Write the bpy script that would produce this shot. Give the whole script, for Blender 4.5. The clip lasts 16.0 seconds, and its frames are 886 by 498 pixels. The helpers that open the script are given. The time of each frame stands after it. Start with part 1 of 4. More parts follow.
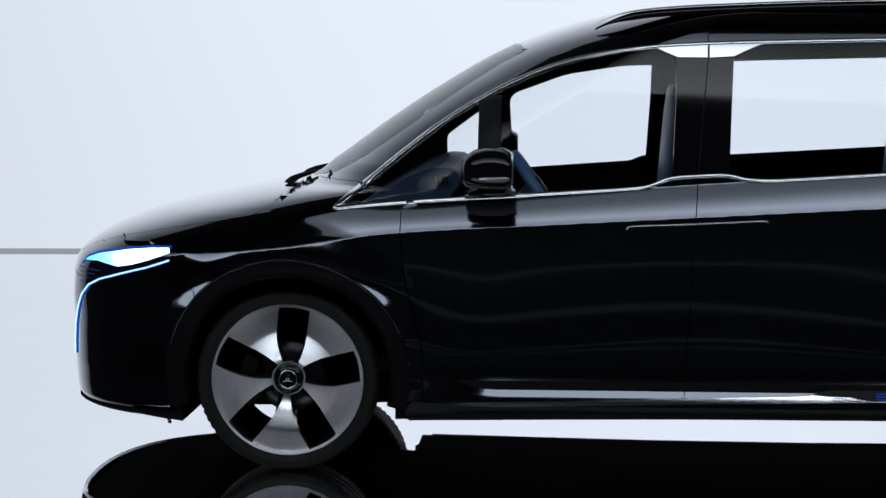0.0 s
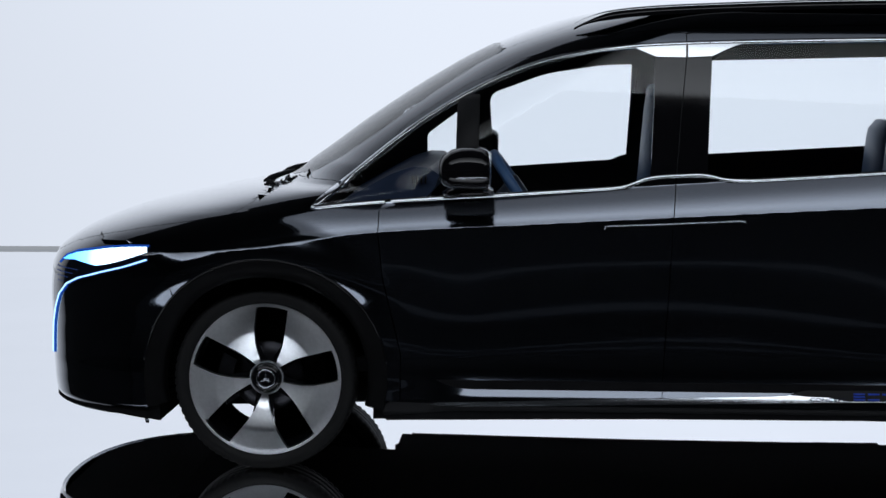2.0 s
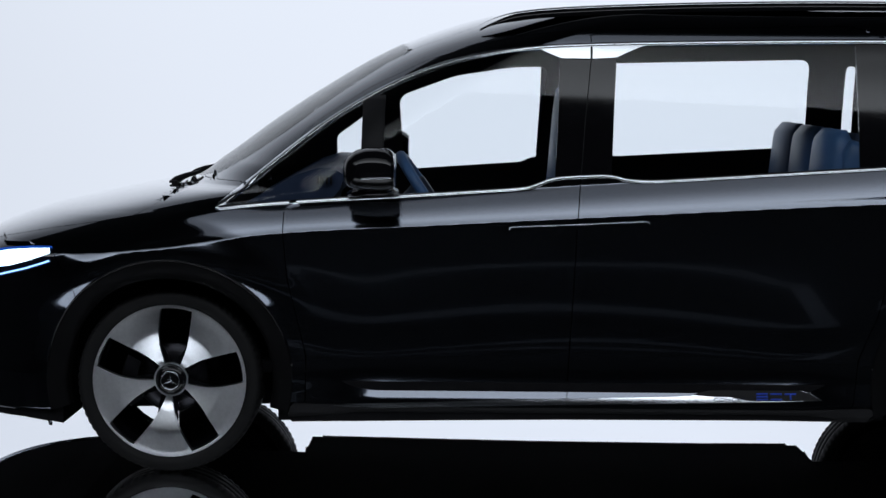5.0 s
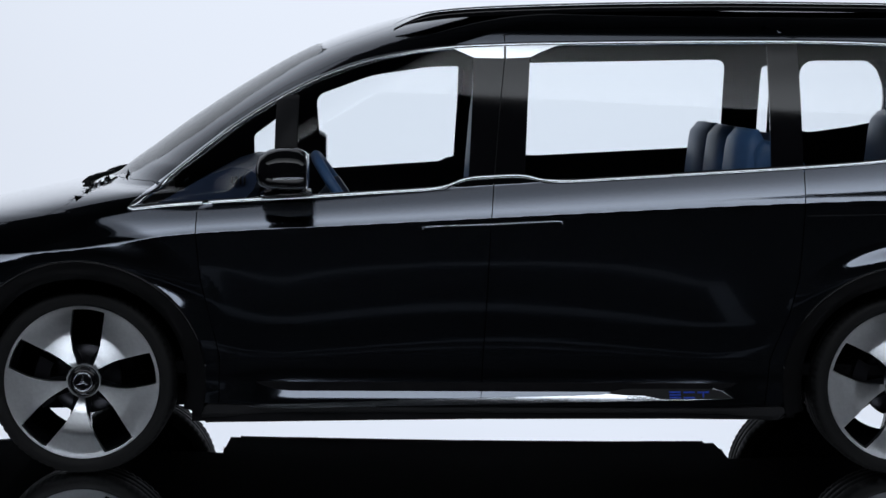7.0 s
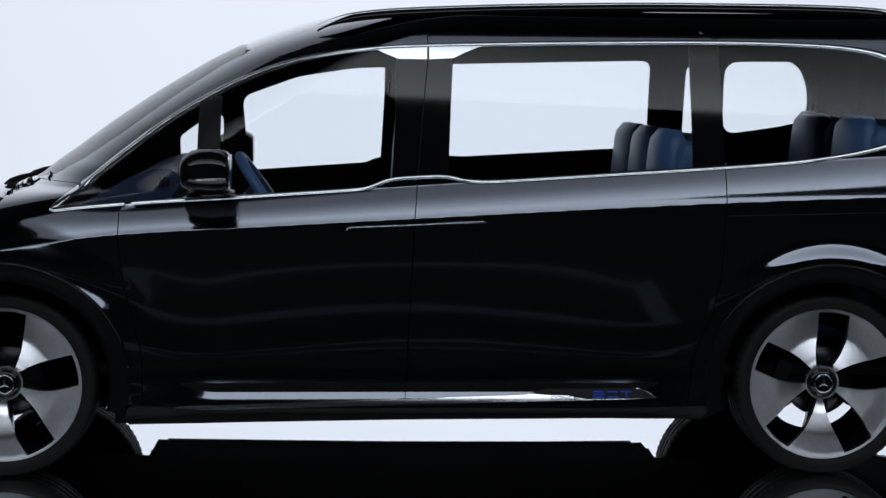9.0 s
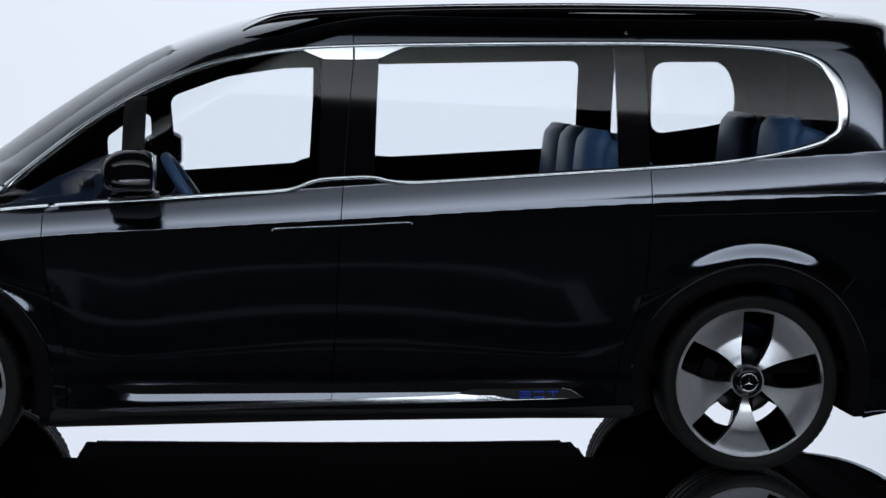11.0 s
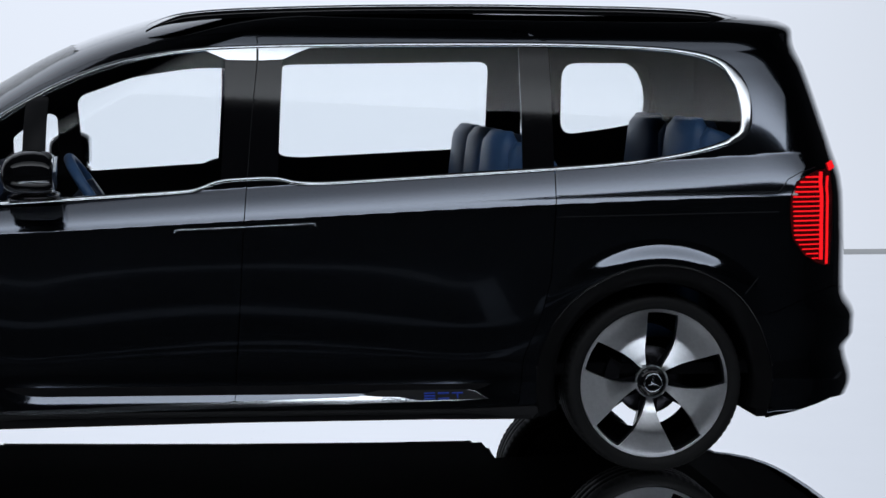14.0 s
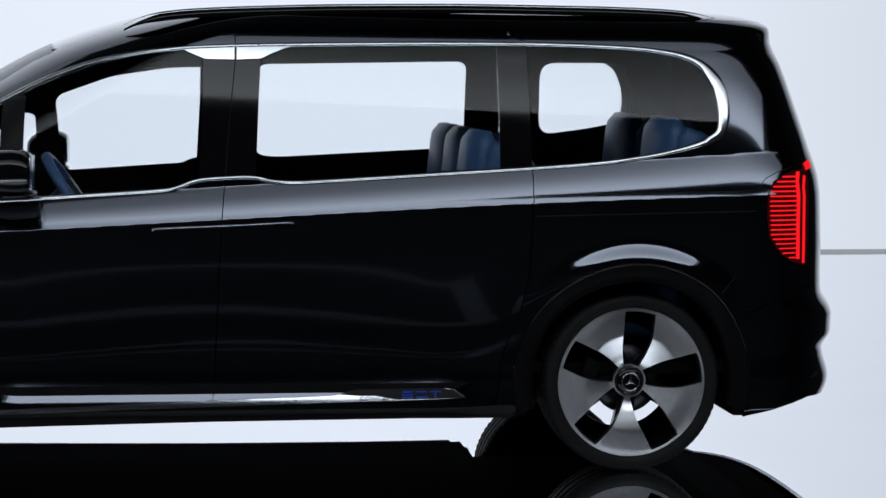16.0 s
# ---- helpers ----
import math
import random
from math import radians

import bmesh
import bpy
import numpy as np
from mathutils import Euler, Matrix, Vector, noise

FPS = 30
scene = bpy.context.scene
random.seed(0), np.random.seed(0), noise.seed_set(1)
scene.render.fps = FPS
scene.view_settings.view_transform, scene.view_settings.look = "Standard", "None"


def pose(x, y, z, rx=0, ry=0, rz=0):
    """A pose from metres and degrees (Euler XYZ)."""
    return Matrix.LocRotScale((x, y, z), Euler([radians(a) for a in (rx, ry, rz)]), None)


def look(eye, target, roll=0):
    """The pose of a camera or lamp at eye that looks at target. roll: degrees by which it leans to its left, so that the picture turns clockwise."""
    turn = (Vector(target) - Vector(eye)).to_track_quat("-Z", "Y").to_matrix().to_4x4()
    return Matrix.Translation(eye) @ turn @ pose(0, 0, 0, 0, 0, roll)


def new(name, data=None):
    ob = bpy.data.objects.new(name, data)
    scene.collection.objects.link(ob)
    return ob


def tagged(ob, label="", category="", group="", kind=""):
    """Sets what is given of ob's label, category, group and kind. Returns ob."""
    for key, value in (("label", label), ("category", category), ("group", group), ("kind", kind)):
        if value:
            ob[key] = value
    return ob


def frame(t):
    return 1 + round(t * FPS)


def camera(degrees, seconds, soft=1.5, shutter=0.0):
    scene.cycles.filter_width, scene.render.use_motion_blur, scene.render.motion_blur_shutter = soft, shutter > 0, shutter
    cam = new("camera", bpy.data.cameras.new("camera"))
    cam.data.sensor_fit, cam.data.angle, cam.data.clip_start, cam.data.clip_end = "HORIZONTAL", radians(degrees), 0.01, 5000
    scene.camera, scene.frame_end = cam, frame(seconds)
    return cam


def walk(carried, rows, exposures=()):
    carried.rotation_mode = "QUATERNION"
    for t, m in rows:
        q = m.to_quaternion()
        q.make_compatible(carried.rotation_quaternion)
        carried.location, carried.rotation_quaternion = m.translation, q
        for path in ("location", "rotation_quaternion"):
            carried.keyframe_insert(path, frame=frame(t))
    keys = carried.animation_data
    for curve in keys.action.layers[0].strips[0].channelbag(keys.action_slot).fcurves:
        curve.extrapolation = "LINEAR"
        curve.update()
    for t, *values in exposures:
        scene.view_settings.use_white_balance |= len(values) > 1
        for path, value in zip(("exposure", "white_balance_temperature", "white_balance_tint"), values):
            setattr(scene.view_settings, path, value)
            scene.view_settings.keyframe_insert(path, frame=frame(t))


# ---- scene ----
cam = camera(26.6, 16.0)
PATH = [
    (0, (0.93, -6.96, 1.533), (0.833, -4.971, 1.339), 0.2),
    (1, (0.956, -6.959, 1.543), (0.86, -4.971, 1.346), 0.3),
    (2, (0.97, -6.951, 1.542), (0.885, -4.963, 1.345), 0.3),
    (3, (0.99, -6.954, 1.539), (0.925, -4.965, 1.343), 0.3),
    (4, (1.029, -6.953, 1.518), (0.988, -4.962, 1.329), 0.4),
    (6.5, (1.124, -6.94, 1.522), (1.164, -4.949, 1.333), 0.5),
    (7, (1.145, -6.946, 1.524), (1.203, -4.956, 1.334), 0.5),
    (8, (1.182, -6.941, 1.527), (1.272, -4.952, 1.337), 0.5),
    (9, (1.22, -6.956, 1.519), (1.338, -4.968, 1.332), 0.5),
    (11.5, (1.297, -6.955, 1.525), (1.491, -4.973, 1.338), 0.5),
    (12, (1.314, -6.959, 1.517), (1.522, -4.979, 1.332), 0.5),
    (13, (1.348, -6.95, 1.525), (1.582, -4.972, 1.339), 0.5),
    (14, (1.394, -6.959, 1.534), (1.643, -4.983, 1.346), 0.6),
    (15, (1.393, -6.968, 1.525), (1.657, -4.994, 1.339), 0.6),
    (16, (1.401, -6.969, 1.529), (1.671, -4.996, 1.342), 0.7),
]
walk(cam, [(t, look(eye, target, roll)) for t, eye, target, roll in PATH])


# ---------------------------------------------------------------- materials
def mat(name, color, rough=0.5, metal=0.0, coat=0.0, ior=1.5, grain=0.0, scale=60.0, bump=0.0):
    """A principled material with variation of colour and relief at two scales."""
    m = bpy.data.materials.new(name)
    m.use_nodes = True
    nt = m.node_tree
    b = nt.nodes["Principled BSDF"]
    b.inputs["Base Color"].default_value = (*color, 1)
    b.inputs["Roughness"].default_value = rough
    b.inputs["Metallic"].default_value = metal
    b.inputs["Coat Weight"].default_value = coat
    b.inputs["Coat Roughness"].default_value = 0.02
    b.inputs["IOR"].default_value = ior
    if grain or bump:
        tc = nt.nodes.new("ShaderNodeTexCoord")
        fine = nt.nodes.new("ShaderNodeTexNoise")
        fine.inputs["Scale"].default_value = scale
        fine.inputs["Detail"].default_value = 6
        wide = nt.nodes.new("ShaderNodeTexNoise")
        wide.inputs["Scale"].default_value = scale / 14
        wide.inputs["Detail"].default_value = 3
        add = nt.nodes.new("ShaderNodeMath")
        add.operation = "ADD"
        for n in (fine, wide):
            nt.links.new(tc.outputs["Object"], n.inputs["Vector"])
        nt.links.new(fine.outputs["Fac"], add.inputs[0])
        nt.links.new(wide.outputs["Fac"], add.inputs[1])
        if grain:
            ramp = nt.nodes.new("ShaderNodeMapRange")
            ramp.inputs["From Min"].default_value, ramp.inputs["From Max"].default_value = 0.6, 1.4
            ramp.inputs["To Min"].default_value, ramp.inputs["To Max"].default_value = 1 - grain, 1 + grain
            nt.links.new(add.outputs[0], ramp.inputs["Value"])
            mul = nt.nodes.new("ShaderNodeVectorMath")
            mul.operation = "SCALE"
            mul.inputs[0].default_value = color
            nt.links.new(ramp.outputs[0], mul.inputs["Scale"])
            nt.links.new(mul.outputs[0], b.inputs["Base Color"])
            r2 = nt.nodes.new("ShaderNodeMapRange")
            r2.inputs["From Min"].default_value, r2.inputs["From Max"].default_value = 0.6, 1.4
            r2.inputs["To Min"].default_value, r2.inputs["To Max"].default_value = max(0.0, rough * (1 - grain)), min(1, rough * (1 + grain))
            nt.links.new(add.outputs[0], r2.inputs["Value"])
            nt.links.new(r2.outputs[0], b.inputs["Roughness"])
        if bump:
            bp = nt.nodes.new("ShaderNodeBump")
            bp.inputs["Strength"].default_value = bump
            bp.inputs["Distance"].default_value = 0.002
            nt.links.new(add.outputs[0], bp.inputs["Height"])
            nt.links.new(bp.outputs[0], b.inputs["Normal"])
    return m


def glow(name, color, strength):
    m = bpy.data.materials.new(name)
    m.use_nodes = True
    nt = m.node_tree
    nt.nodes.remove(nt.nodes["Principled BSDF"])
    e = nt.nodes.new("ShaderNodeEmission")
    e.inputs["Color"].default_value, e.inputs["Strength"].default_value = (*color, 1), strength
    nt.links.new(e.outputs[0], nt.nodes["Material Output"].inputs["Surface"])
    return m


def thin_glass(name, tint, ior=1.42):
    """A thin pane: it lets light through with a tint and mirrors by Fresnel."""
    m = bpy.data.materials.new(name)
    m.use_nodes = True
    nt = m.node_tree
    nt.nodes.remove(nt.nodes["Principled BSDF"])
    clear, gloss, mix, fres = (nt.nodes.new("ShaderNode" + k) for k in ("BsdfTransparent", "BsdfGlossy", "MixShader", "Fresnel"))
    clear.inputs["Color"].default_value = (*tint, 1)
    gloss.inputs["Roughness"].default_value = 0.0
    fres.inputs["IOR"].default_value = ior
    nt.links.new(fres.outputs[0], mix.inputs[0])
    nt.links.new(clear.outputs[0], mix.inputs[1])
    nt.links.new(gloss.outputs[0], mix.inputs[2])
    nt.links.new(mix.outputs[0], nt.nodes["Material Output"].inputs["Surface"])
    return m


PAINT = mat("black_paint", (0.078, 0.089, 0.110), 0.095, 1.0, 1.0, 1.5, 0.03, 900)
GLOSS = mat("gloss_black_plastic", (0.004, 0.004, 0.005), 0.08, 0, 0, 1.42, 0.2, 300)
TRIM = mat("matt_black_plastic", (0.011, 0.011, 0.0125), 0.6, 0, 0, 1.3, 0.25, 250, 0.15)
UNDER = mat("underseal", (0.010, 0.010, 0.011), 1.0, 0, 0, 1.05, 0.3, 40)
ARCH_TRIM = mat("satin_black_arch", (0.004, 0.004, 0.0045), 0.5, 0, 0, 1.15, 0.2, 300)
CHROME = mat("satin_chrome", (0.66, 0.69, 0.73), 0.16, 1.0, 0, 1.5, 0.04, 90)
RUBBER = mat("tyre_rubber", (0.007, 0.007, 0.0075), 0.65, 0, 0, 1.3, 0.25, 120, 0.3)
ALLOY = mat("brushed_aluminium", (0.80, 0.82, 0.85), 0.34, 1.0, 0, 1.5, 0.10, 80, 0.03)
STEEL = mat("brake_steel", (0.035, 0.035, 0.04), 0.35, 1.0, 0, 1.5, 0.2, 120)

def brush(m):
    """Turned grooves round the wheel's axis stretch the gloss across them."""
    nt = m.node_tree
    tangent = nt.nodes.new("ShaderNodeTangent")
    tangent.direction_type, tangent.axis = "RADIAL", "Y"
    b = nt.nodes["Principled BSDF"]
    b.inputs["Anisotropic"].default_value = 0.75
    nt.links.new(tangent.outputs[0], b.inputs["Tangent"])


brush(ALLOY)
GLASS = thin_glass("clear_glass", (0.93, 0.95, 0.96))
FAR_GLASS = thin_glass("clear_far_glass", (0.93, 0.95, 0.96), 1.15)
WINDSCREEN = thin_glass("laminated_glass", (0.8, 0.83, 0.86), 1.75)
LEATHER = mat("dark_blue_leather", (0.07, 0.16, 0.34), 0.45, 0, 0, 1.5, 0.18, 200, 0.25)
LEATHER_DARK = mat("black_blue_leather", (0.018, 0.027, 0.05), 0.45, 0, 0, 1.5, 0.2, 200, 0.25)
DASH = mat("dark_blue_dash_leather", (0.02, 0.035, 0.075), 0.5, 0, 0, 1.4, 0.2, 200, 0.25)
LINING = mat("dark_cabin_lining", (0.010, 0.010, 0.0115), 0.95, 0, 0, 1.15, 0.1, 40)
HEAD_WHITE = glow("headlamp_white", (0.38, 0.66, 1.0), 1.9)
def beam_material():
    """The light unit: blue at its thin inner end, white over the main lens."""
    m = glow("headlamp_beam", (1, 1, 1), 3.5)
    nt = m.node_tree
    tc, sep, mr, ramp = (nt.nodes.new("ShaderNode" + k) for k in ("TexCoord", "SeparateXYZ", "MapRange", "ValToRGB"))
    mr.inputs["From Min"].default_value, mr.inputs["From Max"].default_value = -0.83, -0.60
    ramp.color_ramp.elements[0].color, ramp.color_ramp.elements[1].color = (0.05, 0.28, 1.0, 1), (0.62, 0.84, 1.0, 1)
    ramp.color_ramp.elements.new(0.55).color = (0.16, 0.46, 1.0, 1)
    nt.links.new(tc.outputs["Object"], sep.inputs[0])
    nt.links.new(sep.outputs["X"], mr.inputs["Value"])
    nt.links.new(mr.outputs[0], ramp.inputs[0])
    nt.links.new(ramp.outputs[0], nt.nodes["Emission"].inputs["Color"])
    return m


HEAD_BEAM_MAT = beam_material()
# bloom round the lamps, painted as dim blue emission on thin ribbons
HEAD_BLOOM = glow("painted_blue_bloom", (0.03, 0.17, 0.95), 0.42)
HEAD_DOT = glow("headlamp_dot", (0.10, 0.22, 0.75), 0.16)
TAIL_RED = glow("taillamp_red", (1.0, 0.012, 0.018), 1.0)
RED_LENS = mat("red_lamp_lens", (0.10, 0.004, 0.006), 0.08, 0, 1.0, 1.5, 0.2, 200)
BLUE_INK = mat("blue_lettering", (0.008, 0.06, 0.55), 0.5, 0, 0, 1.5, 0.1, 200)
DARK_INK = mat("dark_lettering", (0.012, 0.015, 0.03), 0.7, 0, 0, 1.2, 0.1, 200)


# ---------------------------------------------------------------- mesh helpers
def mesh_of(name, verts, faces, material, smooth=True):
    me = bpy.data.meshes.new(name)
    me.from_pydata([tuple(map(float, v)) for v in verts], [], [tuple(map(int, f)) for f in faces])
    me.materials.append(material)
    if smooth:
        me.polygons.foreach_set("use_smooth", [True] * len(me.polygons))
    me.update()
    return me


def part(name, data, parent, label=""):
    ob = new(name, data)
    ob.parent = parent
    return tagged(ob, label)


def box_mesh(name, lo, hi, material, bevel=0.01, seg=3):
    bm = bmesh.new()
    bmesh.ops.create_cube(bm, size=1)
    for v in bm.verts:
        v.co = [lo[k] + (v.co[k] + 0.5) * (hi[k] - lo[k]) for k in range(3)]
    if bevel:
        bmesh.ops.bevel(bm, geom=bm.edges[:], offset=bevel, segments=seg, affect="EDGES", profile=0.5)
    me = bpy.data.meshes.new(name)
    bm.to_mesh(me)
    bm.free()
    me.materials.append(material)
    me.polygons.foreach_set("use_smooth", [True] * len(me.polygons))
    return me


def lathe(name, profile, material, n=96):
    """Turns a profile of (radius, y) round the y axis."""
    a = np.arange(n) * 2 * math.pi / n
    verts = [(r * math.cos(t), y, r * math.sin(t)) for r, y in profile for t in a]
    faces = []
    for k in range(len(profile) - 1):
        for i in range(n):
            j = (i + 1) % n
            faces.append((k * n + i, k * n + j, (k + 1) * n + j, (k + 1) * n + i))
    return mesh_of(name, verts, faces, material)


# ---------------------------------------------------------------- studio
def flat(name, corners, material, label, category):
    me = mesh_of(name, corners, [range(len(corners))], material, False)
    return tagged(new(name, me), label, category, kind="structure")


FLOOR = mat("mirror_floor", (0.9, 0.91, 0.93), 0.012, 1.0, 0, 1.5, 0.03, 2)
DARK_WALL = mat("black_studio_cloth", (0.02, 0.021, 0.023), 0.8, 0, 0, 1.45, 0.3, 8, 0.3)
X0, X1, Y0, Y1, TOP = -12.0, 16.0, -10.0, 9.37, 11.5
YB0 = 7.78  # the backdrop stands slightly askew, nearer at its west end


def slab(name, lo, hi, material, label, category, kind="structure"):
    me = box_mesh(name, lo, hi, material, 0)
    me.polygons.foreach_set("use_smooth", [False] * len(me.polygons))
    return tagged(new(name, me), label, category, kind=kind)


slab("floor", (X0, Y0, -0.1), (X1, Y1 + 0.3, 0), FLOOR, "polished mirror-bright studio floor under the van", "floor")
slab("wall_west", (X0 - 0.2, Y0, 0), (X0, Y1, TOP), DARK_WALL, "black cloth studio side wall", "wall")
slab("wall_east", (X1, Y0, 0), (X1 + 0.2, Y1, TOP), DARK_WALL, "black cloth studio side wall", "wall")
slab("wall_south", (X0, Y0 - 0.2, 0), (X1, Y0, TOP), DARK_WALL, "black cloth studio wall behind the camera", "wall")
slab("ceiling", (X0, Y0, TOP), (X1, Y1 + 0.3, TOP + 0.1), DARK_WALL, "black studio ceiling", "ceiling")


# the backdrop's lighting is put into its emission instead of coming from lamps
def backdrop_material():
    m = glow("painted_backdrop_glow", (0.78, 0.84, 0.95), 1.0)
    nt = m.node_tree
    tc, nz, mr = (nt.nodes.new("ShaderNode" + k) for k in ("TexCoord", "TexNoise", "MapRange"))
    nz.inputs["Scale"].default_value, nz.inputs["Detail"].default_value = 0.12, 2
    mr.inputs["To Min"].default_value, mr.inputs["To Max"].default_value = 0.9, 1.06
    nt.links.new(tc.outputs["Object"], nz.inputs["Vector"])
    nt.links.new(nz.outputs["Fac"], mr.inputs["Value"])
    # painted fall-off of the glow towards both ends
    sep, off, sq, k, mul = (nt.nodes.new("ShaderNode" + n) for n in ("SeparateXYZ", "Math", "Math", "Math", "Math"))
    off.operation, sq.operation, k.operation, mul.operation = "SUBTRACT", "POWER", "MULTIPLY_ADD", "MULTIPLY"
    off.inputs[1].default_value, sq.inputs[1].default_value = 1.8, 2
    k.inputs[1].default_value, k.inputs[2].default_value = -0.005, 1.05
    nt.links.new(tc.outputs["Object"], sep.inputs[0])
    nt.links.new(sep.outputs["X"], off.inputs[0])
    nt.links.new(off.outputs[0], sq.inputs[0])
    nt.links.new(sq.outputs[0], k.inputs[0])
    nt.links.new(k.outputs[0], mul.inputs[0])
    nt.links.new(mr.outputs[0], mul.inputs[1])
    # glow made to dim with height, which darkens its reflection in the hood
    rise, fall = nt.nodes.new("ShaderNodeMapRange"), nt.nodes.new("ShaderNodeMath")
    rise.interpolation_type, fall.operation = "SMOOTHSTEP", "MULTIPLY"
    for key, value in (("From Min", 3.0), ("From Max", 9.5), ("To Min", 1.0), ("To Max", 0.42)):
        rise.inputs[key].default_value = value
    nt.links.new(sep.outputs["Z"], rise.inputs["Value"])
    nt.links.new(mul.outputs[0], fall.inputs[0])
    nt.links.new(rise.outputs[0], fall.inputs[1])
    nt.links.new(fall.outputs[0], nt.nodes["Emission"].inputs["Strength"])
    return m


flat("backdrop", [(X0, YB0, 0.024), (X1, Y1, 0.024), (X1, Y1, TOP), (X0, YB0, TOP)], backdrop_material(), "white studio backdrop, its lighting painted as glow that dims upwards and outwards", "backdrop")
# the hem is no lamp: emission paints the grey that lamps leave dark
hem_me = mesh_of("baseboard", [(x, y + d, z) for d, z in ((-0.004, 0), (-0.004, 0.024), (0.02, 0.024), (0.02, 0)) for x, y in ((X0, YB0), (X1, Y1))], [(0, 1, 3, 2), (2, 3, 5, 4), (4, 5, 7, 6), (6, 7, 1, 0)], glow("self_lit_hem", (0.30, 0.325, 0.36), 1.0), False)
tagged(new("baseboard", hem_me), "thin grey hem along the backdrop's foot, its brightness painted as glow", "baseboard", kind="structure")


def floor_frame():
    root = tagged(new("floor_frame"), "low dull grey rectangular frame lying on the floor before the van", "frame")
    m = mat("dull_grey_board", (0.10, 0.105, 0.115), 0.9, 0, 0, 1.2, 0.15, 6)
    x0, x1, y0, y1, w = 0.12, 2.95, -2.75, -1.3, 0.16
    for lo, hi in (((x0, y0, 0), (x1, y0 + w, 0.012)), ((x0, y1 - w, 0), (x1, y1, 0.012)), ((x0, y0 + w, 0), (x0 + w, y1 - w, 0.012)), ((x1 - w, y0 + w, 0), (x1, y1 - w, 0.012))):
        part("board", box_mesh("board", lo, hi, m, 0.003, 1), root)
    return root


floor_frame()


# ---------------------------------------------------------------- studio lights
def softbox_cloth(y0, y1, strength):
    """Cloth that glows most at its y0 edge and dims away from it."""
    m = glow("softbox_cloth", (0.86, 0.92, 1.0), strength)
    nt = m.node_tree
    tc, sep, mr = (nt.nodes.new("ShaderNode" + k) for k in ("TexCoord", "SeparateXYZ", "MapRange"))
    mr.interpolation_type = "SMOOTHSTEP"
    for key, value in (("From Min", y0), ("From Max", y0 + 3.2), ("To Min", strength), ("To Max", strength * 0.2)):
        mr.inputs[key].default_value = value
    nt.links.new(tc.outputs["Object"], sep.inputs[0])
    nt.links.new(sep.outputs["Y"], mr.inputs["Value"])
    nt.links.new(mr.outputs[0], nt.nodes["Emission"].inputs["Strength"])
    return m


def softbox(lo, hi, z, strength, label):
    root = tagged(new("softbox"), label, "studio light", "overhead studio lights")
    part("diffuser", mesh_of("diffuser", [(lo[0], lo[1], z), (hi[0], lo[1], z), (hi[0], hi[1], z), (lo[0], hi[1], z)], [(0, 1, 2, 3)], softbox_cloth(lo[1], hi[1], strength), False), root, "glowing white diffuser cloth")
    part("housing", box_mesh("housing", (lo[0] - 0.05, lo[1] - 0.05, z + 0.01), (hi[0] + 0.05, hi[1] + 0.05, z + 0.35), DARK_WALL, 0.02), root, "black cloth housing")
    for x in (lo[0] + 0.5, hi[0] - 0.5):
        part("hanger", box_mesh("hanger", (x - 0.02, (lo[1] + hi[1]) / 2 - 0.02, z + 0.34), (x + 0.02, (lo[1] + hi[1]) / 2 + 0.02, TOP), DARK_WALL, 0.005, 1), root, "black hanger")
    return root


softbox((-6.5, -5.0), (8.0, -1.6), 4.6, 2.9, "long glowing white softbox hung above the camera side of the van")

world = bpy.data.worlds.new("studio")
scene.world = world
world.use_nodes = True
world.node_tree.nodes["Background"].inputs[0].default_value = (0.01, 0.011, 0.013, 1)


# ---------------------------------------------------------------- the van's surface
YC = 0.90


def curve(table):
    """A smooth monotone curve through (x, y) knots."""
    x, y = (np.array(c, float) for c in zip(*table))
    d = np.diff(y) / np.diff(x)
    m = np.zeros(len(x))
    m[0], m[-1] = d[0], d[-1]
    for k in range(1, len(x) - 1):
        if d[k - 1] * d[k] > 0:
            w1, w2 = 2 * (x[k + 1] - x[k]) + x[k] - x[k - 1], x[k + 1] - x[k] + 2 * (x[k] - x[k - 1])
            m[k] = (w1 + w2) / (w1 / d[k - 1] + w2 / d[k])

    def f(q):
        q = np.clip(np.asarray(q, float), x[0], x[-1])
        k = np.clip(np.searchsorted(x, q) - 1, 0, len(x) - 2)
        h = x[k + 1] - x[k]
        t = (q - x[k]) / h
        return (2 * t**3 - 3 * t**2 + 1) * y[k] + (t**3 - 2 * t**2 + t) * h * m[k] + (3 * t**2 - 2 * t**3) * y[k + 1] + (t**3 - t**2) * h * m[k + 1]

    return f


FRONT = curve([(0.1, -0.9), (0.16, -0.925), (0.22, -0.955), (0.3, -0.965), (0.6, -0.975), (0.72, -0.965), (0.786, -0.94), (0.859, -0.85), (0.957, -0.615), (1.014, -0.374), (1.055, -0.17), (1.078, -0.02), (1.16, 0.107), (1.332, 0.345), (1.486, 0.582), (1.616, 0.818), (1.705, 1.052), (1.745, 1.2), (1.79, 1.5), (1.805, 1.8), (1.81, 2.2)])
REAR = curve([(0.1, 3.85), (0.2, 3.95), (0.266, 4.021), (0.325, 4.039), (0.445, 4.013), (0.516, 4.047), (0.58, 4.047), (0.611, 4.037), (0.682, 3.995), (0.918, 3.983), (1.129, 3.967), (1.246, 3.934), (1.408, 3.881), (1.57, 3.828), (1.68, 3.788), (1.723, 3.792), (1.768, 3.726), (1.785, 3.64), (1.797, 3.4), (1.805, 2.8), (1.81, 2.3)])
FLEN = curve([(0.1, 0.75), (0.7, 0.8), (0.9, 0.75), (1.05, 0.65), (1.13, 0.6), (1.6, 0.6), (1.8, 0.6), (1.81, 0.1)])
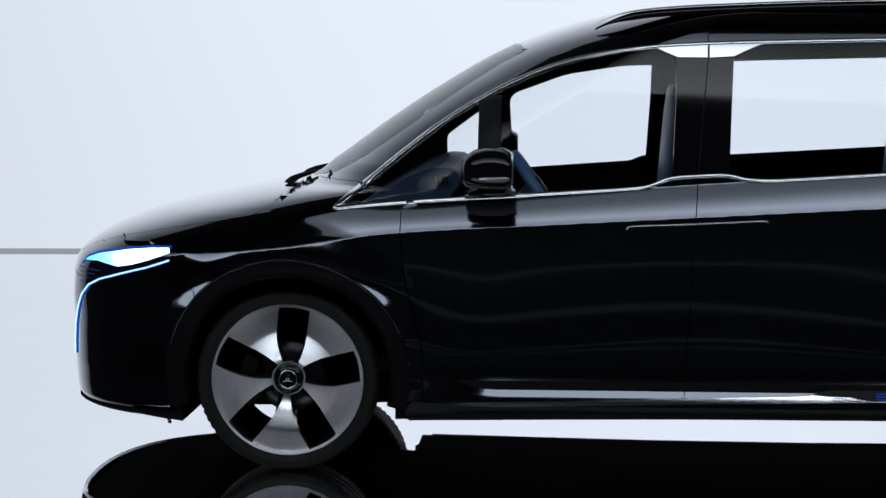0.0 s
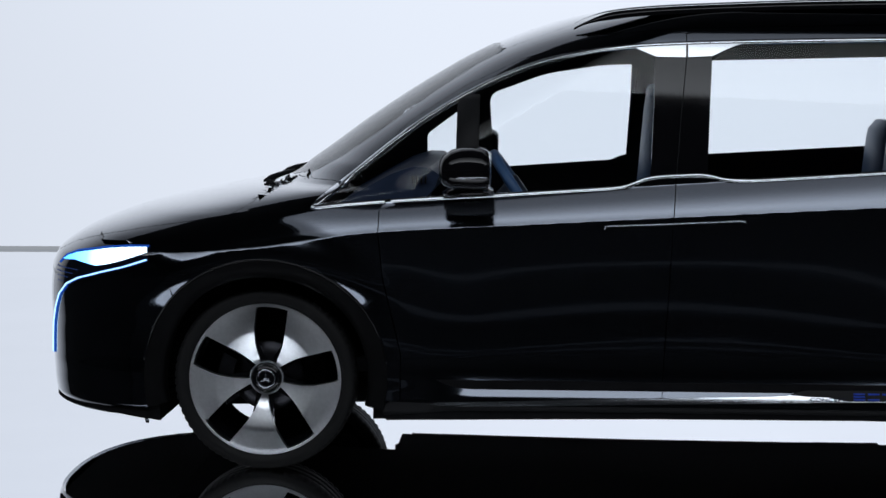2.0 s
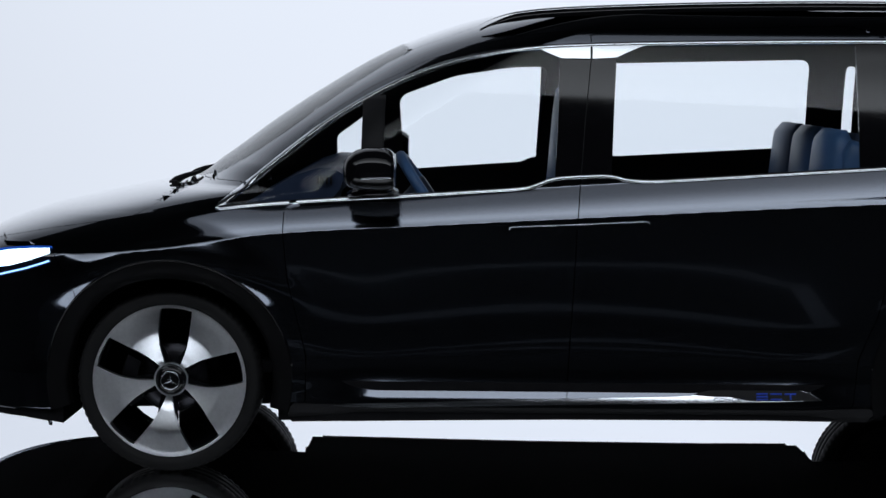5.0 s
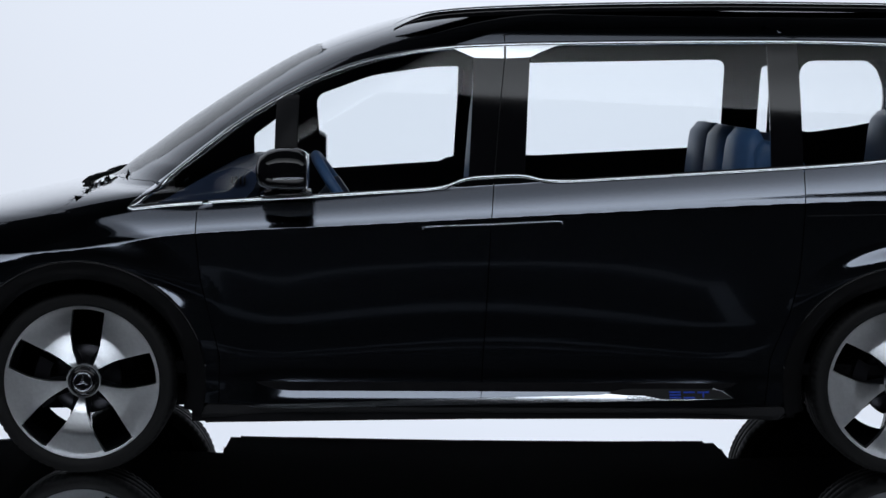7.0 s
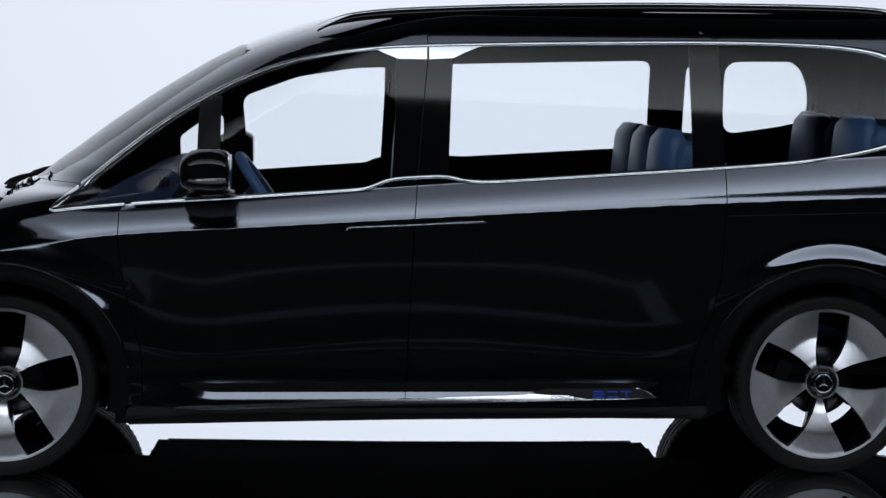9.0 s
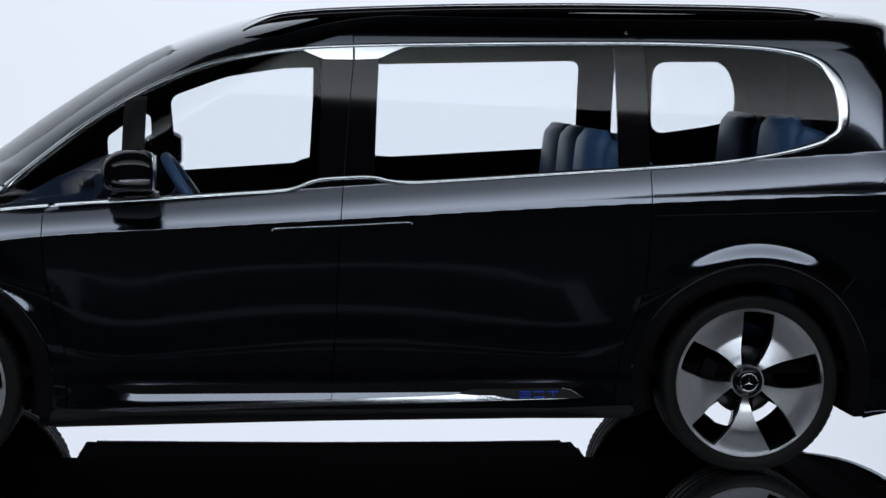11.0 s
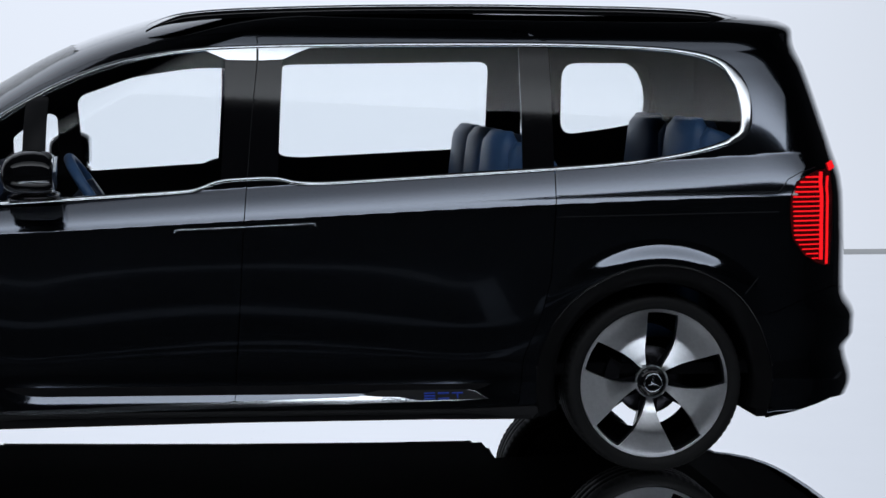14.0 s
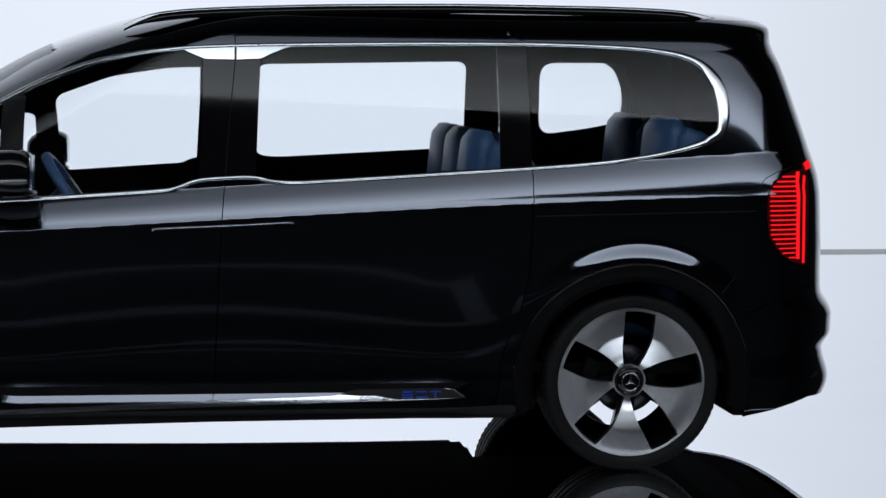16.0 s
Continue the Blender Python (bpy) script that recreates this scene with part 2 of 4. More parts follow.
RLEN = curve([(0.1, 0.5), (1.1, 0.5), (1.7, 0.42), (1.795, 0.5), (1.81, 0.1)])
CREASE = curve([(-1.039, 0.787), (-0.575, 0.819), (-0.008, 0.861), (0.126, 0.881), (0.435, 0.917), (0.964, 0.948), (1.591, 0.984), (2.678, 1.042), (3.561, 1.075), (4.017, 1.086)])
SECTION = curve([(0.1, 0.82), (0.16, 0.84), (0.2, 0.862), (0.24, 0.91), (0.262, 0.936), (0.275, 0.9385), (0.285, 0.9375), (0.30, 0.932), (0.32, 0.922), (0.34, 0.912), (0.36, 0.903), (0.38, 0.8954), (0.40, 0.8896), (0.42, 0.8854), (0.44, 0.8826), (0.46, 0.8808), (0.48, 0.880), (0.50, 0.8803), (0.53, 0.883), (0.56, 0.8875), (0.60, 0.8945), (0.65, 0.9025), (0.75, 0.9160), (0.85, 0.9258), (0.94, 0.931), (0.981, 0.932), (0.985, 0.9308), (0.988, 0.9295), (1.0, 0.9248), (1.02, 0.9178), (1.04, 0.9098), (1.06, 0.9007), (1.08, 0.8905), (1.1, 0.8795), (1.116, 0.8703), (1.1195, 0.8683), (1.1205, 0.8679), (1.135, 0.865), (1.25, 0.840), (1.35, 0.815), (1.45, 0.786), (1.55, 0.752), (1.63, 0.722), (1.68, 0.695), (1.72, 0.66), (1.75, 0.61), (1.775, 0.50), (1.795, 0.34), (1.805, 0.18), (1.81, 0.02)])
NOSE = curve([(0.1, 2.5), (0.85, 2.5), (1.05, 2.2), (1.2, 2.0), (1.81, 2.0)])
NR = 3.0
HUBS, HUB_Z, ARCH = (0.0, 3.1), 0.348, 0.463


def ease(t):
    t = np.clip(t, 0, 1)
    return t * t * (3 - 2 * t)


def side_v(X, z):
    zc, zb = CREASE(X), 0.993 + 0.0677 * X
    zs = 0.5
    # the hollow of the doors sinks towards both wheels
    e = np.clip(abs(X - 1.55) / 1.05, 0, 1) ** 2 * ease((X - 0.42) / 0.4) * ease((2.68 - X) / 0.4)
    z0, z = z, z + 0.13 * e * ease((z - 0.34) / 0.24) * ease((0.88 - z) / 0.34)
    u = np.where(z < zs, z, np.where(z < zc, zs + (z - zs) / (zc - zs) * (0.985 - zs), np.where(z < zb, 0.985 + (z - zc) / np.maximum(zb - zc, 0.02) * (1.12 - 0.985), 1.12 + (z - zb) / (1.63 - zb) * 0.51)))
    u = np.where(z > 1.63, z, u)
    v = SECTION(u)
    z = z0
    # the sill's swell fades out towards the wheels
    fade = np.clip(np.minimum((X - 0.45) / 0.35, (2.66 - X) / 0.35), 0, 1)
    fade = fade * fade * (3 - 2 * fade)
    low = ease((0.47 - z) / 0.16)
    v = v + (1 - fade) * low * (np.minimum(v, 0.9) - 0.012 - v)
    for hx, amount, reach in zip(HUBS, (0.046, 0.042), (0.16, 0.105)):
        r = np.hypot(X - hx, z - HUB_Z)
        s = np.clip((r - ARCH) / reach, 0, 1)
        v = v + amount * (1 - s * s * (3 - 2 * s)) * ease((z - 0.60) / 0.22)
    return v


def half_width(X, z):
    a = np.clip((X - FRONT(z)) / FLEN(z), 0, 1)
    b = np.clip((REAR(z) - X) / RLEN(z), 0, 1)
    return side_v(X, z) * (1 - (1 - a) ** NOSE(z)) ** (1 / NOSE(z)) * (1 - (1 - b) ** NR) ** (1 / NR)


def surf(X, z, out=0.0, side=-1):
    """A point of the van's skin, moved out by some metres along its normal. side: -1 the near one."""
    X, z = float(X), float(z)
    v, e = float(half_width(X, z)), 0.004
    dx = (half_width(X + e, z) - half_width(X - e, z)) / (2 * e)
    dz = (half_width(X, z + e) - half_width(X, z - e)) / (2 * e)
    n = Vector((-dx, 1, -dz)).normalized()
    p = Vector((X, v, z)) + n * out
    return Vector((p.x, YC + side * p.y, p.z)), Vector((n.x, side * n.y, n.z))


# ---------------------------------------------------------------- seams and outlines, as (x, z)
DLO = [(0.183, 1.005), (0.433, 1.026), (0.620, 1.039), (0.875, 1.054), (1.044, 1.066), (1.316, 1.084), (1.368, 1.093), (1.431, 1.123), (1.539, 1.131), (1.654, 1.136), (1.729, 1.111), (2.015, 1.129), (2.373, 1.153), (2.652, 1.171), (2.962, 1.194), (3.149, 1.218), (3.322, 1.257), (3.428, 1.298), (3.452, 1.344), (3.456, 1.419), (3.437, 1.508), (3.370, 1.590), (3.215, 1.627), (2.981, 1.639), (2.693, 1.644), (2.171, 1.637), (1.761, 1.627), (1.581, 1.621), (1.402, 1.612), (1.253, 1.599), (1.042, 1.556), (0.830, 1.473), (0.619, 1.352), (0.461, 1.238), (0.236, 1.052)]


def soften(poly, keep, rounds=2):
    """Rounds the corners of a closed outline, but for the kept ones."""
    pts = [(p, k in keep) for k, p in enumerate(poly)]
    for _ in range(rounds):
        out = []
        for (a, ka), (b, kb) in zip(pts, pts[1:] + pts[:1]):
            if ka:
                out.append((a, True))
            else:
                out.append(((0.75 * a[0] + 0.25 * b[0], 0.75 * a[1] + 0.25 * b[1]), False))
            if not kb:
                out.append(((0.25 * a[0] + 0.75 * b[0], 0.25 * a[1] + 0.75 * b[1]), False))
        pts = out
    return [p for p, _ in pts]


DLO = soften(DLO, {0})
A_LINE = [(-0.079, 1.075), (0.041, 1.093), (0.143, 1.116), (0.261, 1.181), (0.392, 1.269), (0.614, 1.430), (0.791, 1.545), (0.888, 1.594), (0.863, 1.624), (0.765, 1.631)]
HOOD_LINE = [(-0.956, 0.763), (-0.887, 0.794), (-0.782, 0.843), (-0.649, 0.878), (-0.457, 0.916), (-0.288, 0.943), (-0.136, 0.971), (-0.070, 1.005), (-0.020, 1.044), (0.041, 1.093)]
BUMPER_LINE = [(-0.887, 0.794), (-0.782, 0.843), (-0.450, 0.862), (-0.433, 0.839), (-0.349, 0.694), (-0.330, 0.616)]
A_SEAM = [(0.433, 1.026), (0.431, 0.914), (0.447, 0.746), (0.481, 0.597), (0.514, 0.448), (0.513, 0.273)]
B_SEAM = [(1.539, 1.130), (1.524, 0.952), (1.510, 0.599), (1.492, 0.271)]
C_SEAM = [(2.693, 1.644), (2.698, 1.171), (2.695, 1.042), (2.683, 0.757), (2.651, 0.614), (2.587, 0.451), (2.567, 0.270)]
SILL = [(0.406, 0.273), (2.670, 0.270)]
SLIDER = [(1.576, 1.679), (2.542, 1.700), (2.629, 1.684), (2.693, 1.644)]
DOOR_TOP = [(0.461, 1.238), (0.487, 1.281), (0.537, 1.325), (0.742, 1.457), (0.957, 1.560), (1.162, 1.625), (1.380, 1.664), (1.576, 1.679), (1.581, 1.621)]
B_FRONT, B_BACK = [(1.441, 1.124), (1.455, 1.396), (1.458, 1.616)], [(1.654, 1.136), (1.665, 1.399), (1.678, 1.624)]
C_FRONT = [(2.575, 1.167), (2.575, 1.642)]
TAILGATE = [(3.711, 1.795), (3.704, 1.748), (3.777, 1.415), (3.810, 1.196), (3.814, 0.913), (3.818, 0.718)]
REAR_BUMPER = [(3.445, 0.607), (3.569, 0.627), (3.714, 0.689), (3.818, 0.718), (4.138, 0.664)]
LOW = [(-1.043, 0.202), (-0.813, 0.192), (-0.570, 0.189), (-0.403, 0.169), (0.008, 0.174), (0.421, 0.190), (0.839, 0.202), (1.475, 0.214), (2.243, 0.219), (2.651, 0.212), (3.103, 0.197), (3.546, 0.201), (3.825, 0.274), (3.985, 0.267), (4.247, 0.271)]
TAIL_LAMP = [(3.604, 1.068), (3.606, 0.986), (3.618, 0.911), (3.669, 0.848), (3.737, 0.810), (3.800, 0.796), (3.802, 1.015), (3.805, 1.181), (3.718, 1.170), (3.635, 1.129)]


ROOF_LINE = [(0.70, 1.560), (0.888, 1.600), (1.14, 1.690), (1.30, 1.730), (1.60, 1.752), (3.70, 1.752)]


def circle(cx, cz, r, n=120):
    return [(cx + r * math.cos(2 * math.pi * k / n), cz + r * math.sin(2 * math.pi * k / n)) for k in range(n + 1)]


OUTLINES = [DLO + DLO[:1], A_LINE, HOOD_LINE, BUMPER_LINE, A_SEAM, B_SEAM, C_SEAM, SILL, SLIDER, DOOR_TOP, B_FRONT, B_BACK, C_FRONT, TAILGATE, REAR_BUMPER, LOW, TAIL_LAMP + TAIL_LAMP[:1], ROOF_LINE[:5]] + [circle(h, HUB_Z, ARCH) for h in HUBS]


def inside(poly, x, z):
    poly = np.array(poly)
    res = np.zeros(np.shape(x), bool)
    for (ax, az), (bx, bz) in zip(poly, np.roll(poly, -1, 0)):
        cross = (az > z) != (bz > z)
        with np.errstate(divide="ignore", invalid="ignore"):
            res ^= cross & (x < (bx - ax) * (z - az) / (bz - az) + ax)
    return res


def at_z(line, z):
    """x along a line that climbs or falls in z."""
    pts = sorted((b, a) for a, b in line)
    return np.interp(z, [p[0] for p in pts], [p[1] for p in pts])


def at_x(line, x):
    return np.interp(x, [p[0] for p in line], [p[1] for p in line])


PANELS = ["none", "hood", "windscreen", "front_bumper", "fender", "front_door", "sliding_door", "body_side", "sill_panel", "roof", "tailgate", "rear_bumper", "front_window", "b_pillar", "sliding_window", "c_pillar", "quarter_window", "tail_lamp"]


def classify(x, z):
    k = np.full(x.shape, PANELS.index("body_side"))

    def put(name, where):
        k[where] = PANELS.index(name)

    put("tailgate", x > at_z(TAILGATE, z))
    put("roof", (z > at_x(ROOF_LINE, x)) & ~(x > at_z(TAILGATE, z)))
    b = at_z(B_SEAM, z)
    put("fender", (x < at_z(A_SEAM, z)) & (z < 1.09))
    door = (x >= at_z(A_SEAM, z)) & (x < np.where(z > 1.13, 1.579, b)) & (z < at_x(DOOR_TOP[:-1], x))
    put("front_door", door & ((x > 0.45) | (z < 1.04)))
    put("fender", (x < 0.461) & (z > 1.0) & (z <= 1.09))
    c = at_z(C_SEAM, z)
    put("sliding_door", (x >= np.where(z > 1.13, 1.579, b)) & (x < c) & (z < at_x(SLIDER, x)))
    put("sill_panel", (z < 0.272) & (x > 0.3) & (x < 2.8))
    put("rear_bumper", (x > 3.2) & (z < at_x(REAR_BUMPER, x)))
    put("fender", (x < 0) & (z < 1.09))
    put("front_bumper", (x < -0.3) & (x < at_z([(-0.45, 0.9), (-0.433, 0.839), (-0.349, 0.694), (-0.330, 0.616), (-0.33, 0.1)], z)) & (z < 0.862))
    put("hood", (x < HOOD_LINE[-1][0]) & (z > at_x(HOOD_LINE, x)))
    put("windscreen", (z > at_x(A_LINE[:8], x)) & (z < A_LINE[-1][1]) & (x < np.interp(z, [p[1] for p in A_LINE[7:]], [p[0] for p in A_LINE[7:]])))
    put("windscreen", (x < 0.03) & (z > 1.085) & (z < 1.3))
    dlo = inside(DLO, x, z)
    put("front_window", dlo)
    put("b_pillar", dlo & (x > at_z(B_FRONT, z)))
    put("sliding_window", dlo & (x > at_z(B_BACK, z)))
    put("c_pillar", dlo & (x > 2.575))
    put("quarter_window", dlo & (x > at_z(C_SEAM, z)))
    put("tail_lamp", inside(TAIL_LAMP, x, z))
    put("none", z < at_x(LOW, x))
    for h in HUBS:
        put("none", (np.hypot(x - h, z - HUB_Z) < ARCH) | ((abs(x - h) < ARCH) & (z < HUB_Z)))
    return k


def build_shell():
    zs = np.concatenate([np.linspace(0.15, 0.82, 60), np.linspace(0.82, 1.22, 64)[1:], np.linspace(1.22, 1.7, 46)[1:], np.linspace(1.7, 1.78, 14)[1:], np.linspace(1.78, 1.81, 12)[1:]])
    th = np.linspace(0, math.pi / 2, 120)
    rows = []
    for z in zs:
        xf, xr, lf, lr = FRONT(z), REAR(z), FLEN(z), RLEN(z)
        n = NOSE(z)
        x = np.concatenate([xf + lf * (1 - np.cos(th) ** (2 / n)), np.linspace(xf + lf, xr - lr, 200)[1:-1], xr - lr * (1 - np.cos(th[::-1]) ** (2 / NR))])
        w = np.concatenate([0.9 * np.sin(th) ** (2 / n), np.full(198, 0.9), 0.9 * np.sin(th[::-1]) ** (2 / NR)])
        u = np.r_[0, np.cumsum(np.hypot(np.diff(x), np.diff(w)))]
        rows.append(np.interp(np.linspace(0, u[-1], 350), u, x))
    X = np.array(rows)
    Z = np.repeat(zs[:, None], X.shape[1], 1)
    X[:, 0], X[:, -1] = FRONT(zs), REAR(zs)
    J, I = X.shape
    k = classify((X[1:, 1:] + X[1:, :-1] + X[:-1, 1:] + X[:-1, :-1]) / 4, (Z[1:, 1:] + Z[:-1, :-1]) / 2)
    # pull the border corners onto the seams
    pad = np.pad(k, 1, mode="edge")
    four = np.stack([pad[:-1, :-1], pad[1:, :-1], pad[:-1, 1:], pad[1:, 1:]])
    border = (four.max(0) != four.min(0))
    seg = np.array([(a, b) for line in OUTLINES for a, b in zip(line[:-1], line[1:])])
    bj, bi = np.nonzero(border)
    P = np.stack([X[bj, bi], Z[bj, bi]], -1)
    a, d = seg[:, 0], seg[:, 1] - seg[:, 0]
    t = np.clip(((P[:, None] - a) * d).sum(-1) / np.maximum((d * d).sum(-1), 1e-12), 0, 1)
    q = a + t[..., None] * d
    dist = np.linalg.norm(q - P[:, None], axis=-1)
    best = dist.argmin(1)
    near = dist[np.arange(len(P)), best] < np.where((P[:, 0] < 0.12) & (P[:, 1] > 0.97), 0.007, np.where((P[:, 1] > 1.65) | ((P[:, 1] > 1.57) & (P[:, 0] < 1.0)), 0.006, 0.02))
    to = q[np.arange(len(P)), best]
    edge = (bi > 0) & (bi < I - 1)
    X[bj[near & edge], bi[near & edge]] = to[near & edge, 0]
    Z[bj[near & edge], bi[near & edge]] = to[near & edge, 1]
    V = half_width(X, Z)
    V[:, 0] = V[:, -1] = 0
    V[-1] = np.minimum(V[-1], 0.02)
    return X, Z, V, k


SX, SZ, SV, SK = build_shell()


def panel_mesh(name, side, material, gap=0.002, flange=0.014, sink=0.0):
    """One panel of the skin, with a narrow gap to its neighbours and a folded edge. side 0: both halves in one."""
    idx = PANELS.index(name)
    verts, faces, key = [], [], {}
    fj, fi = np.nonzero(SK == idx)
    for s in ((-1, 1) if side == 0 else (side,)):
        for j, i in zip(fj, fi):
            quad = []
            for jj, ii in ((j, i), (j, i + 1), (j + 1, i + 1), (j + 1, i)):
                v = SV[jj, ii]
                kk = (jj, ii, 0 if v < 1e-6 else s)
                if kk not in key:
                    key[kk] = len(verts)
                    verts.append((SX[jj, ii], YC + s * v, SZ[jj, ii]))
                quad.append(key[kk])
            faces.append(quad if s == -1 else quad[::-1])
    bm = bmesh.new()
    bv = [bm.verts.new(v) for v in verts]
    for f in faces:
        try:
            bm.faces.new([bv[n] for n in f])
        except ValueError:
            pass
    bm.normal_update()
    rim = [e for e in bm.edges if len(e.link_faces) == 1]
    move = {}
    for e in rim:
        for v in e.verts:
            if v not in move:
                c = sum((f.calc_center_median() for f in v.link_faces), Vector()) / len(v.link_faces)
                move[v] = (c - v.co).normalized() * gap
    for v, m in move.items():
        v.co += m
    if sink:
        for v in bm.verts:
            v.co -= v.normal * sink
    if name in ("hood", "windscreen", "roof"):
        flange = 0.003
    if flange:
        nrm = {v: v.normal.copy() for v in move}
        twin = {v: bm.verts.new(v.co - nrm[v] * flange) for v in move}
        for e in rim:
            p, q2 = e.verts
            lp = e.link_loops[0]
            if lp.vert != p:
                p, q2 = q2, p
            f = bm.faces.new((q2, p, twin[p], twin[q2]))
            f.smooth = False
    bmesh.ops.triangulate(bm, faces=[f for f in bm.faces if len(f.verts) == 4 and f.calc_area() < 1e-9])
    me = bpy.data.meshes.new(name)
    bm.to_mesh(me)
    bm.free()
    me.materials.append(material)
    me.polygons.foreach_set("use_smooth", [True] * len(me.polygons))
    me.set_sharp_from_angle(angle=radians(40))
    skin_normals(me)
    return me


def skin_normals(me):
    """Gives the panel the exact normals of the skin, so that reflections run smoothly across it."""
    n, loops = len(me.vertices), len(me.loops)
    co, own, vi, ln = np.zeros(n * 3), np.zeros(n * 3), np.zeros(loops, int), np.zeros(loops * 3)
    me.vertices.foreach_get("co", co)
    me.vertices.foreach_get("normal", own)
    me.loops.foreach_get("vertex_index", vi)
    me.corner_normals.foreach_get("vector", ln)
    co, own, ln = co.reshape(-1, 3), own.reshape(-1, 3), ln.reshape(-1, 3)
    x, z, e = co[:, 0], co[:, 2], 0.003
    side = np.where(co[:, 1] < YC, -1.0, 1.0)
    dx = (half_width(x + e, z) - half_width(x - e, z)) / (2 * e)
    dz = (half_width(x, z + e) - half_width(x, z - e)) / (2 * e)
    exact = np.stack([-dx, side, -dz], -1)
    exact /= np.linalg.norm(exact, axis=1)[:, None]
    sure = (abs(co[:, 1] - YC) > 0.12) & ((exact * own).sum(1) > 0.9)
    exact[~sure] = own[~sure]
    use = ((exact[vi] * ln).sum(1) > 0.8) & sure[vi]
    ln[use] = exact[vi][use]
    me.normals_split_custom_set(ln.tolist())


def ribbon(name, line, width, material, out=0.003, side=-1, step=0.012, closed=False, shift=0.0, thick=0.006, cant=None):
    """A bevelled strip laid on the skin along a line of (x, z). width: a number, or one for each knot; shift: to the left of the line."""
    pts = np.array(line + line[:1] if closed else line, float)
    wid = np.full(len(pts), width, float) if np.isscalar(width) else np.array(list(width) + ([width[0]] if closed else []), float)
    L = np.r_[0, np.cumsum(np.linalg.norm(np.diff(pts, axis=0), axis=1))]
    n = max(2, int(L[-1] / step) + 1)
    u = np.linspace(0, L[-1], n)
    x, z, w = (np.interp(u, L, c) for c in (pts[:, 0], pts[:, 1], wid))
    tx, tz = np.gradient(x), np.gradient(z)
    if closed:
        tx[0] = tx[-1] = x[1] - x[-2]
        tz[0] = tz[-1] = z[1] - z[-2]
    ln = np.hypot(tx, tz) + 1e-9
    nx, nz = -tz / ln, tx / ln
    verts, faces = [], []
    for k in range(n):
        b = min(0.0025, w[k] * 0.3)
        # the lower edge stands out or in, so that the strip tips up or down
        q = cant(z[k]) * w[k] / 2 if cant else 0.0
        up = nz[k]
        tip = lambda o2: -o2 / (w[k] / 2) * q * up
        for off, o in ((-w[k] / 2, out - thick), (-w[k] / 2, out - 0.001), (-w[k] / 2 + b, out + 0.001), (w[k] / 2 - b, out + 0.001), (w[k] / 2, out - 0.001), (w[k] / 2, out - thick)):
            p, _ = surf(x[k] + nx[k] * (off + shift), z[k] + nz[k] * (off + shift), o + (tip(off) if o > out - thick else 0), side)
            verts.append(p)
    for k in range(n - 1):
        for m in range(5):
            f = (k * 6 + m, k * 6 + m + 1, (k + 1) * 6 + m + 1, (k + 1) * 6 + m)
            faces.append(f if side == 1 else f[::-1])
    if not closed:
        faces += [tuple(range(6)), tuple(range((n - 1) * 6, n * 6))[::-1]]
    return mesh_of(name, verts, faces, material)


def patch(name, poly, material, out=0.003, side=-1, cell=0.008):
    """A thin plate on the skin, bounded by a polygon of (x, z)."""
    bm = bmesh.new()
    f = bm.faces.new([bm.verts.new((x, 0, z)) for x, z in poly])
    lo, hi = min(p[0] for p in poly), max(p[0] for p in poly)
    for k in range(1, int((hi - lo) / (cell * 3)) + 1):
        bmesh.ops.bisect_plane(bm, geom=bm.verts[:] + bm.edges[:] + bm.faces[:], plane_co=(lo + k * cell * 3, 0, 0), plane_no=(1, 0, 0))
    lo, hi = min(p[1] for p in poly), max(p[1] for p in poly)
    for k in range(1, int((hi - lo) / cell) + 1):
        bmesh.ops.bisect_plane(bm, geom=bm.verts[:] + bm.edges[:] + bm.faces[:], plane_co=(0, 0, lo + k * cell), plane_no=(0, 0, 1))
    top = {v: surf(v.co.x, v.co.z, out, side)[0] for v in bm.verts}
    rim = [e for e in bm.edges if len(e.link_faces) == 1]
    low = {v: bm.verts.new(surf(v.co.x, v.co.z, out - 0.006, side)[0]) for e in rim for v in e.verts}
    for v, p in top.items():
        v.co = p
    for e in rim:
        bm.faces.new((e.verts[0], e.verts[1], low[e.verts[1]], low[e.verts[0]])).smooth = False
    bmesh.ops.recalc_face_normals(bm, faces=bm.faces[:])
    me = bpy.data.meshes.new(name)
    bm.to_mesh(me)
    bm.free()
    me.materials.append(material)
    me.polygons.foreach_set("use_smooth", [True] * len(me.polygons))
    me.set_sharp_from_angle(angle=radians(40))
    return me


# ---------------------------------------------------------------- the van
van = tagged(new("van"), "glossy black electric people carrier parked on the mirror floor", "van")
for name in ("hood", "front_bumper", "roof", "tailgate", "rear_bumper"):
    part(name, panel_mesh(name, 0, PAINT), van)
part("windscreen", panel_mesh("windscreen", 0, WINDSCREEN, 0.001, 0), van, "raked clear windscreen glass").visible_shadow = False
for side in (-1, 1):
    for name in ("fender", "front_door", "sliding_door", "body_side"):
        part(name, panel_mesh(name, side, PAINT), van)
    part("sill_panel", panel_mesh("sill_panel", side, TRIM), van, "matt black sill")
    for name in ("b_pillar", "c_pillar") if side == -1 else ("b_pillar",):
        part(name, panel_mesh(name, side, GLOSS, 0.001, 0.014, 0.002), van, "gloss black pillar cover")
    for name in ("front_window", "sliding_window", "quarter_window"):
        part(name, panel_mesh(name, side, GLASS if side == -1 else FAR_GLASS, 0.0, 0, 0.004), van, "clear side window glass").visible_shadow = False
    if side == 1:
        part("vent_window", panel_mesh("c_pillar", side, FAR_GLASS, 0.0, 0, 0.004), van, "clear side window glass").visible_shadow = False
    part("tail_lamp", panel_mesh("tail_lamp", side, RED_LENS), van, "red tail lamp with glowing bars")


